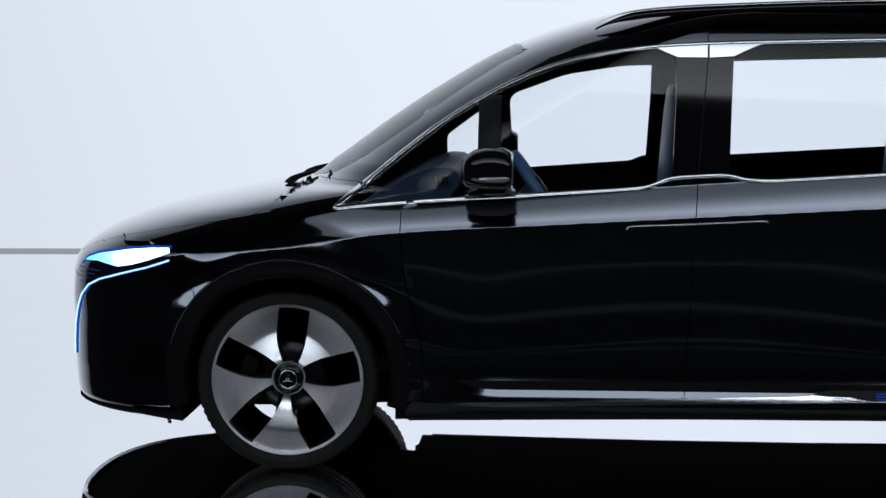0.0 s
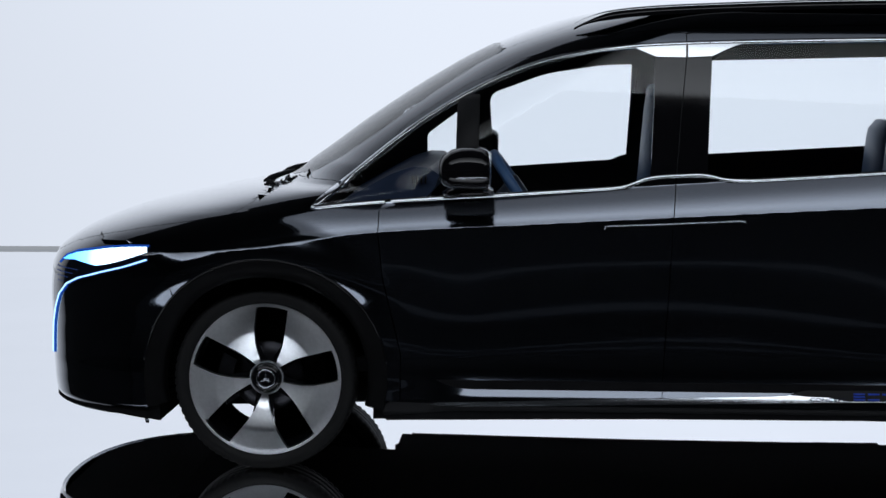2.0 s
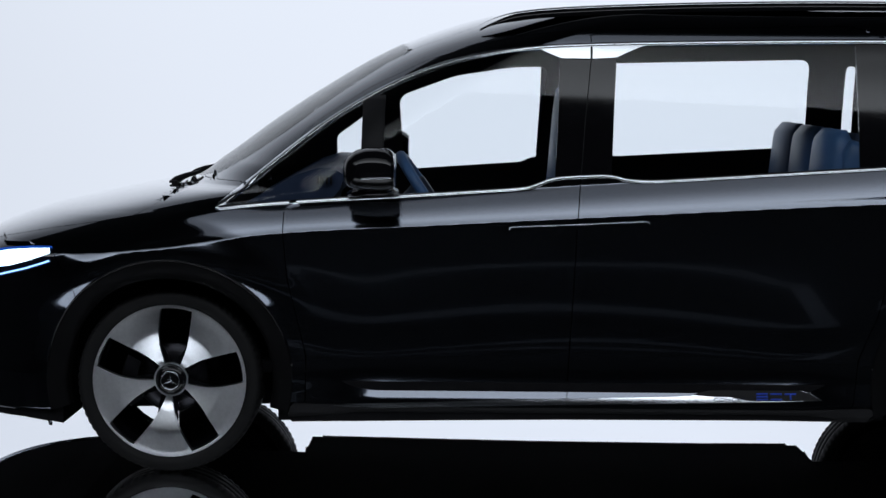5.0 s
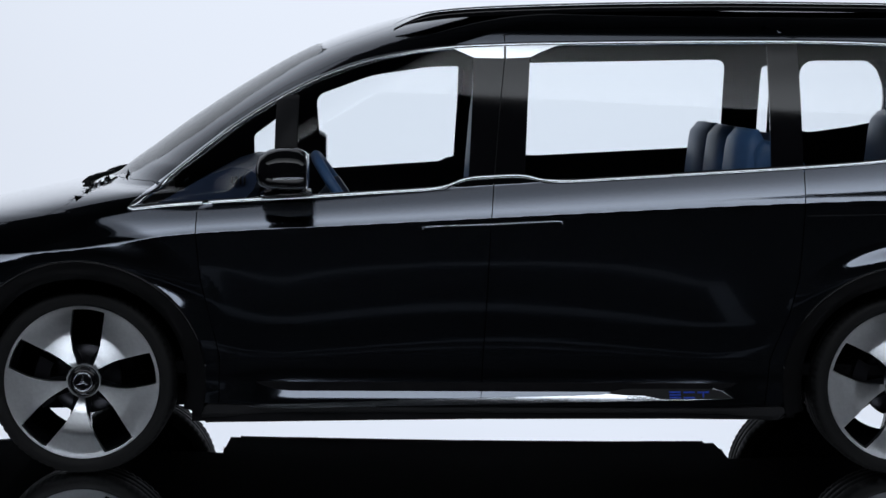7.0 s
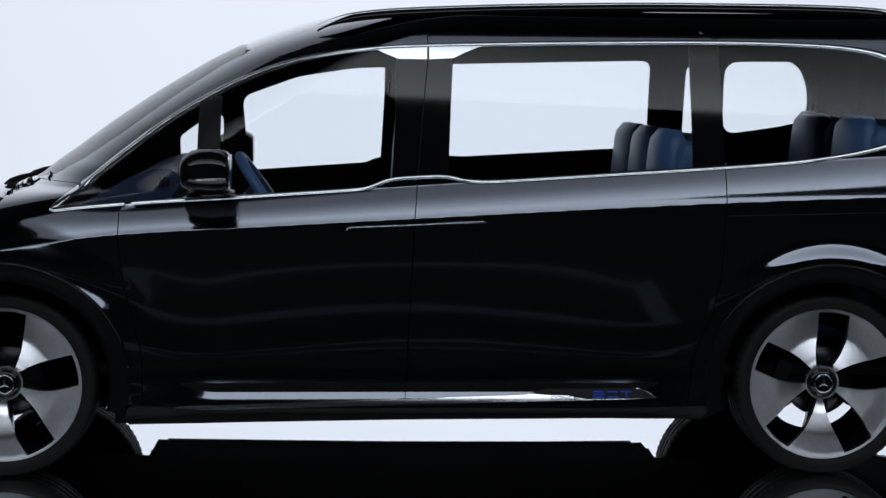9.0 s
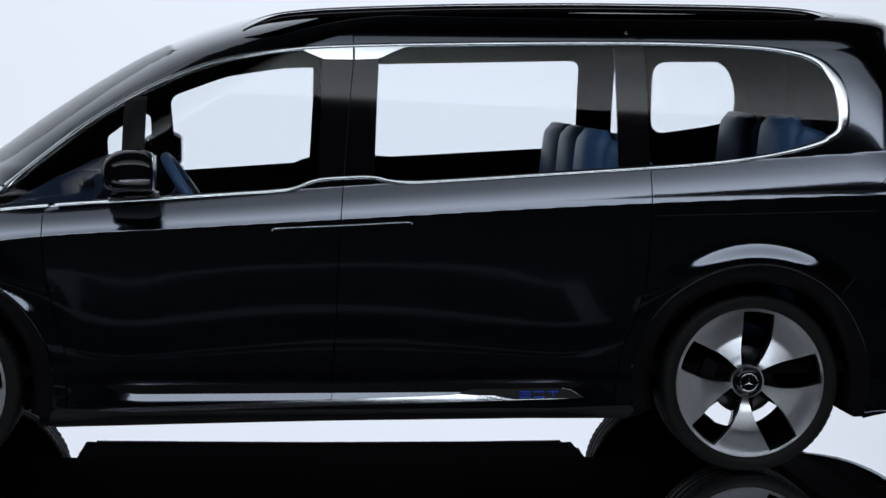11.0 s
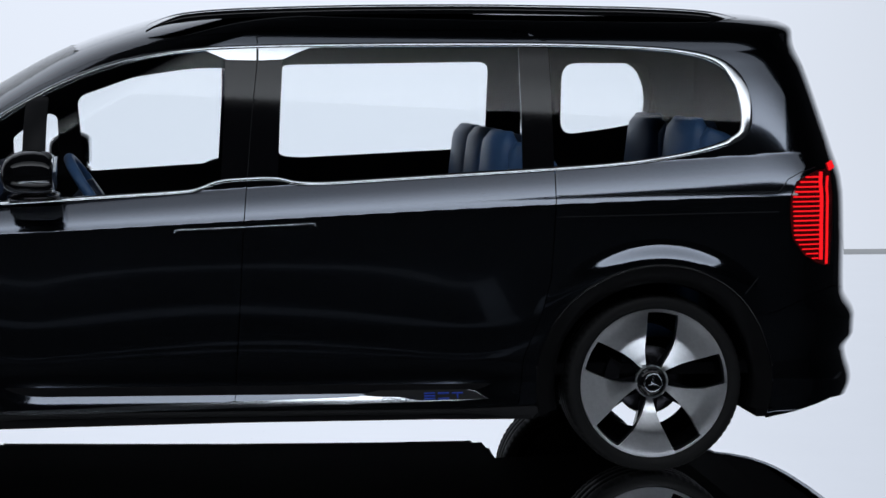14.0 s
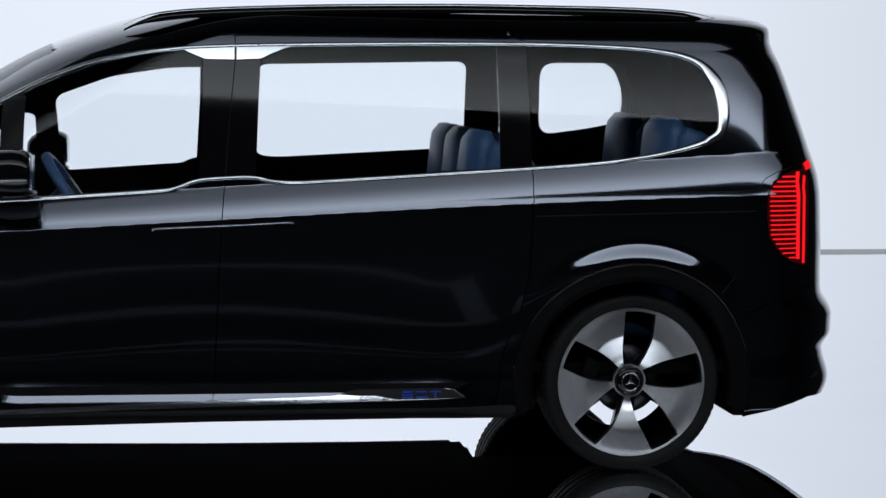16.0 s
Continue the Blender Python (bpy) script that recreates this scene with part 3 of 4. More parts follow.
# ---- bright trim round the windows
def window_trim(side):
    n = len(DLO)
    wid = []
    for x, z in DLO:
        w = 0.015
        if x > 3.0:
            w = 0.015 + 0.037 * min(1.0, max(0.0, (x - 3.15) / 0.3)) * float(np.interp(z, [1.24, 1.36, 1.52, 1.62], [0.15, 0.75, 1.0, 0.25]))
        if x < 0.3:
            w = 0.02
        if z > 1.3 and x < 1.3:
            w = 0.011
        wid.append(w)
    return ribbon("window_trim", DLO, wid, CHROME, 0.005, side, 0.01, True, 0.0, 0.012, lambda zz: 0.23 if zz < 1.28 else -0.05)


PLATE_FRONT = [(1.368, 1.612), (1.408, 1.593), (1.465, 1.570), (1.575, 1.569), (1.576, 1.625), (1.402, 1.617)]
PLATE_BACK = [(1.584, 1.569), (1.676, 1.574), (1.717, 1.594), (1.768, 1.615), (1.798, 1.623), (1.761, 1.631), (1.584, 1.626)]
STRIP_UP = [(0.620, 0.267), (0.676, 0.278), (0.794, 0.283), (1.072, 0.291), (1.491, 0.303), (1.874, 0.313), (1.955, 0.317), (2.006, 0.333), (2.027, 0.338), (2.368, 0.340), (2.403, 0.331), (2.450, 0.303)]
STRIP = STRIP_UP + [(2.179, 0.297), (1.874, 0.291), (1.490, 0.283), (1.071, 0.273), (0.794, 0.266)]
BADGE = [(1.965, 0.321), (2.011, 0.334), (2.032, 0.337), (2.365, 0.338), (2.399, 0.329), (2.438, 0.304), (2.179, 0.301), (2.108, 0.314), (2.036, 0.315)]
HANDLE = [(1.279, 0.947), (1.536, 0.957), (1.778, 0.971), (1.789, 0.967), (1.791, 0.960), (1.785, 0.953), (1.775, 0.950), (1.536, 0.939), (1.286, 0.928), (1.273, 0.930), (1.268, 0.937), (1.271, 0.943)]
HANDLE_TOP = [(1.270, 0.934), (1.272, 0.942), (1.281, 0.947), (1.536, 0.958), (1.778, 0.971), (1.789, 0.968), (1.792, 0.960)]
HEADLAMP = [(-0.885, 0.72), (-0.86, 0.752), (-0.815, 0.792), (-0.75, 0.815), (-0.614, 0.838), (-0.516, 0.848), (-0.436, 0.851), (-0.432, 0.825), (-0.438, 0.79), (-0.533, 0.764), (-0.631, 0.738), (-0.738, 0.706), (-0.80, 0.675), (-0.845, 0.63), (-0.875, 0.575), (-0.895, 0.60)]
HEAD_BEAM = [(-0.825, 0.772), (-0.80, 0.787), (-0.748, 0.804), (-0.614, 0.829), (-0.516, 0.840), (-0.445, 0.844), (-0.442, 0.828), (-0.534, 0.797), (-0.60, 0.778), (-0.657, 0.767), (-0.70, 0.772), (-0.76, 0.779)]
DRL = [(-0.441, 0.801), (-0.533, 0.771), (-0.631, 0.745), (-0.738, 0.713), (-0.799, 0.682), (-0.842, 0.636), (-0.873, 0.572), (-0.894, 0.507), (-0.903, 0.434), (-0.905, 0.382)]

for side in (-1, 1):
    part("window_trim", window_trim(side), van, "satin chrome window surround")
    part("trim_plate", patch("trim_plate", PLATE_FRONT, CHROME, 0.005, side), van, "satin chrome plate over the door pillar")
    part("trim_plate", patch("trim_plate", PLATE_BACK, CHROME, 0.005, side), van, "satin chrome plate over the door pillar")
    strip = part("sill_strip", patch("sill_strip", STRIP, CHROME, 0.004, side), van, "polished metal strip along the sill")
    part("badge_plate", patch("badge_plate", BADGE, TRIM, 0.006, side), strip, "black badge field")
    handle = part("door_handle", patch("door_handle", HANDLE, PAINT, 0.003, side), van, "flush black double door handle")
    part("handle_edge", ribbon("handle_edge", HANDLE_TOP, 0.0048, CHROME, 0.006, side), handle, "thin bright edge")
    if side == -1:
        part("window_strut", ribbon("window_strut", [(0.761, 1.043), (0.759, 1.190), (0.759, 1.425)], 0.085, TRIM, 0.001, side, 0.02), van, "black window strut")
    # lamps
    lamp = part("headlamp", patch("headlamp", HEADLAMP, mat("smoked_lamp_glass", (0.004, 0.006, 0.014), 0.05, 0, 1.0), 0.003, side), van, "slim headlamp glowing white and blue")
    part("beam_lens", patch("beam_lens", HEAD_BEAM, HEAD_BEAM_MAT, 0.007, side, 0.005), lamp, "bright white light unit")
    # no lamp part: a blue ribbon that paints bloom over the lens edge
    part("beam_bloom", ribbon("beam_bloom", [(-0.845, 0.757), (-0.81, 0.788), (-0.748, 0.811), (-0.614, 0.835), (-0.516, 0.846), (-0.436, 0.849)], 0.007, HEAD_BLOOM, 0.006, side), lamp, "painted blue bloom along the light unit")
    part("daylight_line", ribbon("daylight_line", DRL, 0.0055, HEAD_WHITE, 0.009, side), lamp, "thin glowing daylight line")
    # wider blue ribbon that paints bloom round the line
    part("daylight_bloom", ribbon("daylight_bloom", DRL, 0.0095, HEAD_BLOOM, 0.006, side), lamp, "painted blue bloom round the daylight line")
    for r, z in enumerate((0.742, 0.725, 0.707, 0.688)):
        for k in range(9 - 2 * r):
            x = -0.862 + 0.014 * k + 0.003 * r
            part("light_dot", ribbon("light_dot", [(x, z), (x + 0.004, z)], 0.004, HEAD_DOT, 0.005, side, 0.004), lamp)
    # tail lamp bars
    tail = [o for o in van.children if o.name.startswith("tail_lamp")][0 if side == -1 else 1]
    for k in range(18):
        z = 1.146 - k * 0.0184
        left = float(np.interp(z, [0.815, 0.855, 0.916, 1.067, 1.117, 1.148], [3.735, 3.675, 3.626, 3.615, 3.636, 3.678]))
        part("light_bar", ribbon("light_bar", [(left, z), (3.735, z)], 0.006 if k < 14 else 0.005, TAIL_RED, 0.004, side), tail)
    part("light_column", ribbon("light_column", [(3.749, 1.163), (3.741, 1.128), (3.743, 0.965), (3.749, 0.827)], 0.014, TAIL_RED, 0.005, side), tail)
    part("light_column", ribbon("light_column", [(3.781, 1.147), (3.771, 1.107), (3.773, 0.965), (3.778, 0.809)], 0.009, TAIL_RED, 0.005, side), tail)
    part("light_cap", ribbon("light_cap", [(3.794, 1.182), (3.821, 1.190)], 0.03, TAIL_RED, 0.006, side, 0.006), tail)
    # shut lines that are only grooves
    for line in ([(2.700, 1.074), (3.292, 1.087), (3.560, 1.094), (3.576, 1.108), (3.601, 1.139), (3.653, 1.164), (3.726, 1.183)], [(2.700, 0.995), (3.561, 1.016)], [(3.437, 0.699), (3.494, 0.764)]):
        part("groove", ribbon("groove", line, 0.0035, TRIM, 0.0005, side, 0.012, False, 0, 0.002), van)
    part("pillar_groove", ribbon("pillar_groove", [(1.579, 1.57), (1.556, 1.35), (1.54, 1.14)], 0.0035, TRIM, 0.0012, side, 0.02, False, 0, 0.003), van)
    part("parking_sensor", patch("parking_sensor", [(-0.436, 0.545), (-0.424, 0.551), (-0.418, 0.55), (-0.428, 0.541)], CHROME, 0.004, side, 0.004), van, "small bright sensor")
    part("reflector", patch("reflector", [(3.824, 0.353), (3.866, 0.373), (3.876, 0.369), (3.850, 0.350)], CHROME, 0.004, side, 0.01), van, "small bright exhaust-like trim")


# ---- lettering on the near and far sill strips
def writing(body, size, x, z, side, material, name, parent, shear=0.0):
    cu = bpy.data.curves.new(name, "FONT")
    cu.body, cu.size, cu.extrude, cu.shear = body, size, 0.0006, shear
    tmp = bpy.data.objects.new("tmp", cu)
    scene.collection.objects.link(tmp)
    me = bpy.data.meshes.new_from_object(tmp.evaluated_get(bpy.context.evaluated_depsgraph_get()))
    bpy.data.objects.remove(tmp)
    for v in me.vertices:
        px = x + v.co.x * 1.75 if side == -1 else x - v.co.x * 1.75
        p, n = surf(px, z + v.co.y, 0.0072 + v.co.z, side)
        v.co = p
    me.materials.clear()
    me.materials.append(material)
    return part(name, me, parent)


strips = [o for o in van.children if o.name.startswith("sill_strip")]
for side, strip in zip((-1, 1), strips):
    writing("CONCEPT", 0.0165, 2.04 if side == -1 else 2.19, 0.3000, side, DARK_INK, "lettering", strip)
    # the model name, as plain blue bars of its size
    for k, x in enumerate((2.201, 2.254, 2.307)):
        xs = x if side == -1 else 4.39 - x - 0.04
        bars = ([(0, 0.325), (0.042, 0.3257)], [(0, 0.3155), (0.042, 0.316)], [(0, 0.306), (0.042, 0.3065)]) if k == 0 else ([(0, 0.325), (0.042, 0.3257)], [(0, 0.306), (0.042, 0.3065)]) if k == 1 else ([(0, 0.325), (0.042, 0.3257)], [(0.021, 0.325), (0.021, 0.306)])
        for b in bars:
            part("blue_bar", ribbon("blue_bar", [(xs + dx, z) for dx, z in b], 0.0055, BLUE_INK, 0.0085, side, 0.01, False, 0, 0.003), strip, "plain blue bar in place of the model name")

# ---- wheel arches
for hx in HUBS:
    for side in (-1, 1):
        a = np.radians(np.linspace(-14, 194, 100))
        prof = [(0.4645, 0.000), (0.463, 0.004), (0.458, 0.005), (0.425, -0.001), (0.395, -0.006), (0.388, -0.03), (0.39, -0.06)]
        verts = [surf(hx + r * math.cos(t), max(HUB_Z + r * math.sin(t), 0.17), o, side)[0] for t in a for r, o in prof]
        m = len(prof)
        faces = [(i * m + k, i * m + k + 1, (i + 1) * m + k + 1, (i + 1) * m + k) for i in range(len(a) - 1) for k in range(m - 1)]
        part("arch_trim", mesh_of("arch_trim", verts, faces if side == -1 else [f[::-1] for f in faces], ARCH_TRIM), van, "satin black wheel arch lip")
        part("arch_edge", ribbon("arch_edge", [(hx + 0.467 * math.cos(t), HUB_Z + 0.467 * math.sin(t)) for t in np.radians(np.linspace(8, 172, 60))], 0.007, GLOSS, 0.006, side, 0.012), van, "thin gloss black arch edge")
        verts, faces = [], []
        ring = [(0.39, 0.86), (0.40, 0.7), (0.40, 0.52), (0.02, 0.52)]
        for t in np.radians(np.linspace(-15, 195, 100)):
            for r, v in ring:
                verts.append((hx + r * math.cos(t), YC + side * v, HUB_Z + r * math.sin(t)))
        m = len(ring)
        faces = [(i * m + k, i * m + k + 1, (i + 1) * m + k + 1, (i + 1) * m + k) for i in range(len(a) - 1) for k in range(m - 1)]
        part("arch_liner", mesh_of("arch_liner", verts, faces, UNDER), van, "matt black wheel house")


# ---- underbody
def underbody():
    xs = np.linspace(-0.9, 3.97, 700)
    v = np.array([float(half_width(x, 0.27)) for x in xs]) - 0.02
    for h in HUBS:
        v = np.where(abs(xs - h) < 0.405, np.minimum(v, 0.5), v)
    low = np.array([at_x(LOW, x) for x in xs]) + 0.012
    verts, faces = [], []
    for x, w, z in zip(xs, np.maximum(v, 0.02), low):
        verts += [(x, YC - w, z), (x, YC + w, z), (x, YC + w, 0.36), (x, YC - w, 0.36)]
    for i in range(len(xs) - 1):
        for k in range(4):
            j = (k + 1) % 4
            faces.append((i * 4 + k, i * 4 + j, (i + 1) * 4 + j, (i + 1) * 4 + k))
    faces += [(3, 2, 1, 0), tuple(range(len(verts) - 4, len(verts)))]
    return mesh_of("underbody", verts, faces, UNDER, False)


part("underbody", underbody(), van, "matt black underbody tray")

# ---- wheels
PHI0 = 84.0


def rim_face():
    rs = np.concatenate([np.linspace(0.059, 0.27, 40), [0.278, 0.284, 0.289, 0.291]])
    dish = curve([(0.04, 0.060), (0.07, 0.056), (0.12, 0.034), (0.178, 0.010), (0.19, 0.006), (0.20, 0.0045), (0.24, 0.008), (0.272, 0.0135), (0.284, 0.0165), (0.289, 0.0175), (0.291, 0.028)])
    half = curve([(0.06, 27.0), (0.085, 25.0), (0.125, 22.5), (0.167, 19.5), (0.22, 15.5), (0.268, 12.8), (0.279, 12.2)])
    n = 360
    ang = np.arange(n) * 360.0 / n
    # columns of the grid lean onto the window edges
    off = (ang - PHI0 + 36) % 72 - 36
    cut = lambda r, o: (abs(o) < half(r)) & (r > 0.062) & (r < 0.2785)
    bm = bmesh.new()
    grid = []
    for r in rs:
        row = []
        for k in range(n):
            o, h = off[k], float(half(r))
            # stretch the angles so that one column always runs along the edge
            edge = 20.0
            q = o / edge * h if abs(o) <= edge else math.copysign(h + (abs(o) - edge) / (36 - edge) * (36 - h), o)
            t = radians(ang[k] - o + q)
            row.append(bm.verts.new((r * math.cos(t), float(dish(r)), r * math.sin(t))))
        grid.append(row)
    for j in range(len(rs) - 1):
        rc = (rs[j] + rs[j + 1]) / 2
        for k in range(n):
            o = ((ang[k] + 0.5) - PHI0 + 36) % 72 - 36
            if abs(o) < 20 and 0.064 < rc < 0.2785:
                continue
            kk = (k + 1) % n
            bm.faces.new((grid[j][k], grid[j][kk], grid[j + 1][kk], grid[j + 1][k]))
    loose = [v for v in bm.verts if not v.link_faces]
    bmesh.ops.delete(bm, geom=loose, context="VERTS")
    bmesh.ops.recalc_face_normals(bm, faces=bm.faces[:])
    if sum(f.normal.y for f in bm.faces) > 0:
        bmesh.ops.reverse_faces(bm, faces=bm.faces[:])
    rim = [e for e in bm.edges if len(e.link_faces) == 1]
    low = {v: bm.verts.new((v.co.x * 0.985, v.co.y + 0.028, v.co.z * 0.985)) for e in rim for v in e.verts}
    for e in rim:
        bm.faces.new((e.verts[0], e.verts[1], low[e.verts[1]], low[e.verts[0]]))
    me = bpy.data.meshes.new("rim_face")
    bm.to_mesh(me)
    bm.free()
    me.materials.append(ALLOY)
    me.polygons.foreach_set("use_smooth", [True] * len(me.polygons))
    me.set_sharp_from_angle(angle=radians(35))
    return me


def tyre_mesh():
    prof = [(0.289, 0.022, 0), (0.296, 0.012, 0), (0.305, 0.004, 0), (0.318, 0.0, 0), (0.33, 0.003, 0), (0.338, 0.010, 0), (0.343, 0.019, 1), (0.3465, 0.030, 1), (0.348, 0.045, 1), (0.348, 0.064, 0), (0.341, 0.066, 0), (0.341, 0.074, 0), (0.348, 0.076, 0), (0.348, 0.118, 0), (0.341, 0.120, 0), (0.341, 0.128, 0), (0.348, 0.130, 0), (0.348, 0.172, 0), (0.341, 0.174, 0), (0.341, 0.182, 0), (0.348, 0.184, 0), (0.348, 0.203, 1), (0.3465, 0.218, 1), (0.343, 0.229, 1), (0.338, 0.238, 0), (0.318, 0.248, 0), (0.296, 0.236, 0), (0.289, 0.226, 0)]
    n = 288
    verts, faces = [], []
    for r, y, block in prof:
        for i in range(n):
            t = 2 * math.pi * i / n
            rr = r - (0.006 if block and i % 4 == 0 else 0)
            verts.append((rr * math.cos(t), y, rr * math.sin(t)))
    for k in range(len(prof) - 1):
        for i in range(n):
            j = (i + 1) % n
            faces.append((k * n + i, (k + 1) * n + i, (k + 1) * n + j, k * n + j))
    return mesh_of("tyre", verts, faces, RUBBER)


def emblem():
    """A plain ring with three plain bars."""
    bm = bmesh.new()
    n, k = 48, 8
    R, r = 0.034, 0.0026
    vs = [[bm.verts.new(((R + r * math.cos(b)) * math.cos(a), -r * math.sin(b), (R + r * math.cos(b)) * math.sin(a))) for b in np.arange(k) * 2 * math.pi / k] for a in np.arange(n) * 2 * math.pi / n]
    for i in range(n):
        for j in range(k):
            bm.faces.new((vs[i][j], vs[(i + 1) % n][j], vs[(i + 1) % n][(j + 1) % k], vs[i][(j + 1) % k]))
    for d in (90, 210, 330):
        u, w = Vector((math.cos(radians(d)), 0, math.sin(radians(d)))), Vector((-math.sin(radians(d)), 0, math.cos(radians(d))))
        q = [bm.verts.new(p) for p in (u * 0.033, w * 0.005, -w * 0.005, Vector((0, -0.004, 0)))]
        bm.faces.new((q[0], q[1], q[3]))
        bm.faces.new((q[0], q[3], q[2]))
    me = bpy.data.meshes.new("emblem")
    bm.to_mesh(me)
    bm.free()
    me.materials.append(CHROME)
    me.polygons.foreach_set("use_smooth", [True] * len(me.polygons))
    return me


def barrel_mesh():
    return lathe("wheel", [(0.291, 0.024), (0.283, 0.05), (0.262, 0.09), (0.262, 0.2), (0.262, 0.222), (0.208, 0.226), (0.208, 0.230), (0.285, 0.234), (0.289, 0.238), (0.292, 0.23), (0.27, 0.19), (0.27, 0.1), (0.289, 0.05)], GLOSS)


def inner_spokes():
    """Dark spokes behind the bright face, from the hub to the barrel."""
    bm = bmesh.new()
    for k in range(5):
        a = radians(PHI0 + 36 + 72 * k)
        u, w = Vector((math.cos(a), 0, math.sin(a))), Vector((-math.sin(a), 0, math.cos(a)))
        ring = []
        for r, y, hw in ((0.05, 0.075, 0.032), (0.15, 0.065, 0.04), (0.262, 0.055, 0.06)):
            ring.append([bm.verts.new(u * r + w * s * hw + Vector((0, y + d, 0))) for s, d in ((-1, 0), (1, 0), (1, 0.03), (-1, 0.03))])
        for p, q in zip(ring, ring[1:]):
            for i in range(4):
                bm.faces.new((p[i], p[(i + 1) % 4], q[(i + 1) % 4], q[i]))
    me = bpy.data.meshes.new("inner_spokes")
    bm.to_mesh(me)
    bm.free()
    me.materials.append(GLOSS)
    return me


def caliper_mesh():
    a = np.radians(np.linspace(150, 215, 14))
    verts, faces = [], []
    for t in a:
        for r, y in ((0.13, 0.07), (0.185, 0.07), (0.19, 0.08), (0.19, 0.17), (0.13, 0.17)):
            verts.append((r * math.cos(t), y, r * math.sin(t)))
    for i in range(len(a) - 1):
        for k in range(5):
            faces.append((i * 5 + k, i * 5 + (k + 1) % 5, (i + 1) * 5 + (k + 1) % 5, (i + 1) * 5 + k))
    faces += [(0, 1, 2, 3, 4), tuple(range(len(verts) - 5, len(verts)))[::-1]]
    return mesh_of("brake_caliper", verts, faces, STEEL, False)


WHEEL_MESHES = [("tyre", tyre_mesh(), "black low-profile tyre"), ("rim_face", rim_face(), "brushed metal wheel face with five openings"), ("inner_spokes", inner_spokes(), "gloss black inner spokes"),
                ("hub_cap", lathe("hub_cap", [(0.0, 0.038), (0.036, 0.038), (0.046, 0.042), (0.055, 0.055), (0.06, 0.068), (0.062, 0.08), (0.062, 0.11)], GLOSS, 48), "gloss black hub cap"),
                ("emblem", emblem(), "plain bright ring with three bars"), ("brake_disc", lathe("brake_disc", [(0.05, 0.1), (0.08, 0.105), (0.132, 0.112), (0.135, 0.118), (0.132, 0.135), (0.05, 0.135)], STEEL, 64), "dark steel brake disc"),
                ("brake_caliper", caliper_mesh(), "dark brake caliper"),
                ("dust_shield", lathe("dust_shield", [(0.05, 0.142), (0.10, 0.143), (0.125, 0.146), (0.130, 0.150), (0.128, 0.155), (0.12, 0.156), (0.05, 0.15)], UNDER, 64), "dull black dust shield behind the brake")]
BARREL = barrel_mesh()
# added disc that keeps the bright surroundings from showing through the far wheels
BLANK = lathe("wheel_blank", [(0.03, 0.222), (0.15, 0.219), (0.23, 0.222), (0.262, 0.228), (0.262, 0.233), (0.03, 0.233)], UNDER, 64)
for hx in HUBS:
    for side in (-1, 1):
        wheel = part("wheel", BARREL, van, "large wheel with a black barrel")
        wheel.matrix_local = pose(hx, YC + side * 0.893, HUB_Z, 0, 0, 0 if side == -1 else 180)
        for name, me, label in WHEEL_MESHES:
            ob = part(name, me, wheel, label)
            if name == "emblem":
                ob.location = (0, 0.034, 0)
        if side == 1:
            part("wheel_blank", BLANK, wheel, "dull black disc added to block light through the far wheel")
part("axle", lathe("axle", [(0.0, 0.2), (0.045, 0.2), (0.045, 1.6), (0.0, 1.6)], TRIM, 24), van).location = (0, 0, HUB_Z)
part("axle", lathe("axle", [(0.0, 0.2), (0.045, 0.2), (0.045, 1.6), (0.0, 1.6)], TRIM, 24), van).location = (3.1, 0, HUB_Z)

# ---- roof rails
RAIL = curve([(1.139, 1.682), (1.208, 1.716), (1.287, 1.739), (1.424, 1.756), (1.671, 1.770), (2.075, 1.784), (2.550, 1.791), (2.985, 1.790), (3.224, 1.785), (3.384, 1.773), (3.475, 1.756)])
for side in (-1, 1):
    for name, w, lift, h, m, label in (("roof_rail", 0.05, 0.0, 0.03, GLOSS, "black roof rail"), ("rail_cap", 0.022, 0.0075, 0.006, CHROME, "bright strip on the roof rail")):
        verts, faces = [], []
        xs = np.linspace(1.16, 3.48, 120)
        for x in xs:
            e = min(1.0, (x - 1.15) / 0.14, (3.49 - x) / 0.14)
            z = float(RAIL(x)) + lift
            v = 0.60 - 0.04 * (1 - e)
            verts += [(x, YC + side * (v + w / 2 * c * e), z + h / 2 * s * max(e, 0.3) - h / 2) for c, s in ((-1, -1), (1, -1), (1.1, 0), (0.75, 0.8), (0, 1), (-0.75, 0.8), (-1.1, 0))]
        m7 = 7
        for i in range(len(xs) - 1):
            for k in range(m7):
                faces.append((i * m7 + k, i * m7 + (k + 1) % m7, (i + 1) * m7 + (k + 1) % m7, (i + 1) * m7 + k))
        faces += [tuple(range(m7))[::-1], tuple(range(len(verts) - m7, len(verts)))]
        me = mesh_of(name, verts, faces, m)
        me.set_sharp_from_angle(angle=radians(50))
        if name == "roof_rail":
            rail = part(name, me, van, label)
        else:
            part(name, me, rail, label)


# ---- door mirrors
def blob(name, stations, material, n=28, power=3.0):
    """A rounded body: stations of (x, y, z, half width in y, half height in z)."""
    verts, faces = [], []
    for x, y, z, hw, hh in stations:
        for k in range(n):
            t = 2 * math.pi * k / n
            c, s = math.cos(t), math.sin(t)
            verts.append((x, y + hw * math.copysign(abs(c) ** (2 / power), c), z + hh * math.copysign(abs(s) ** (2 / power), s)))
    for i in range(len(stations) - 1):
        for k in range(n):
            j = (k + 1) % n
            faces.append((i * n + k, i * n + j, (i + 1) * n + j, (i + 1) * n + k))
    faces += [tuple(range(n))[::-1], tuple(range(len(verts) - n, len(verts)))]
    me = mesh_of(name, verts, faces, material)
    me.set_sharp_from_angle(angle=radians(50))
    return me


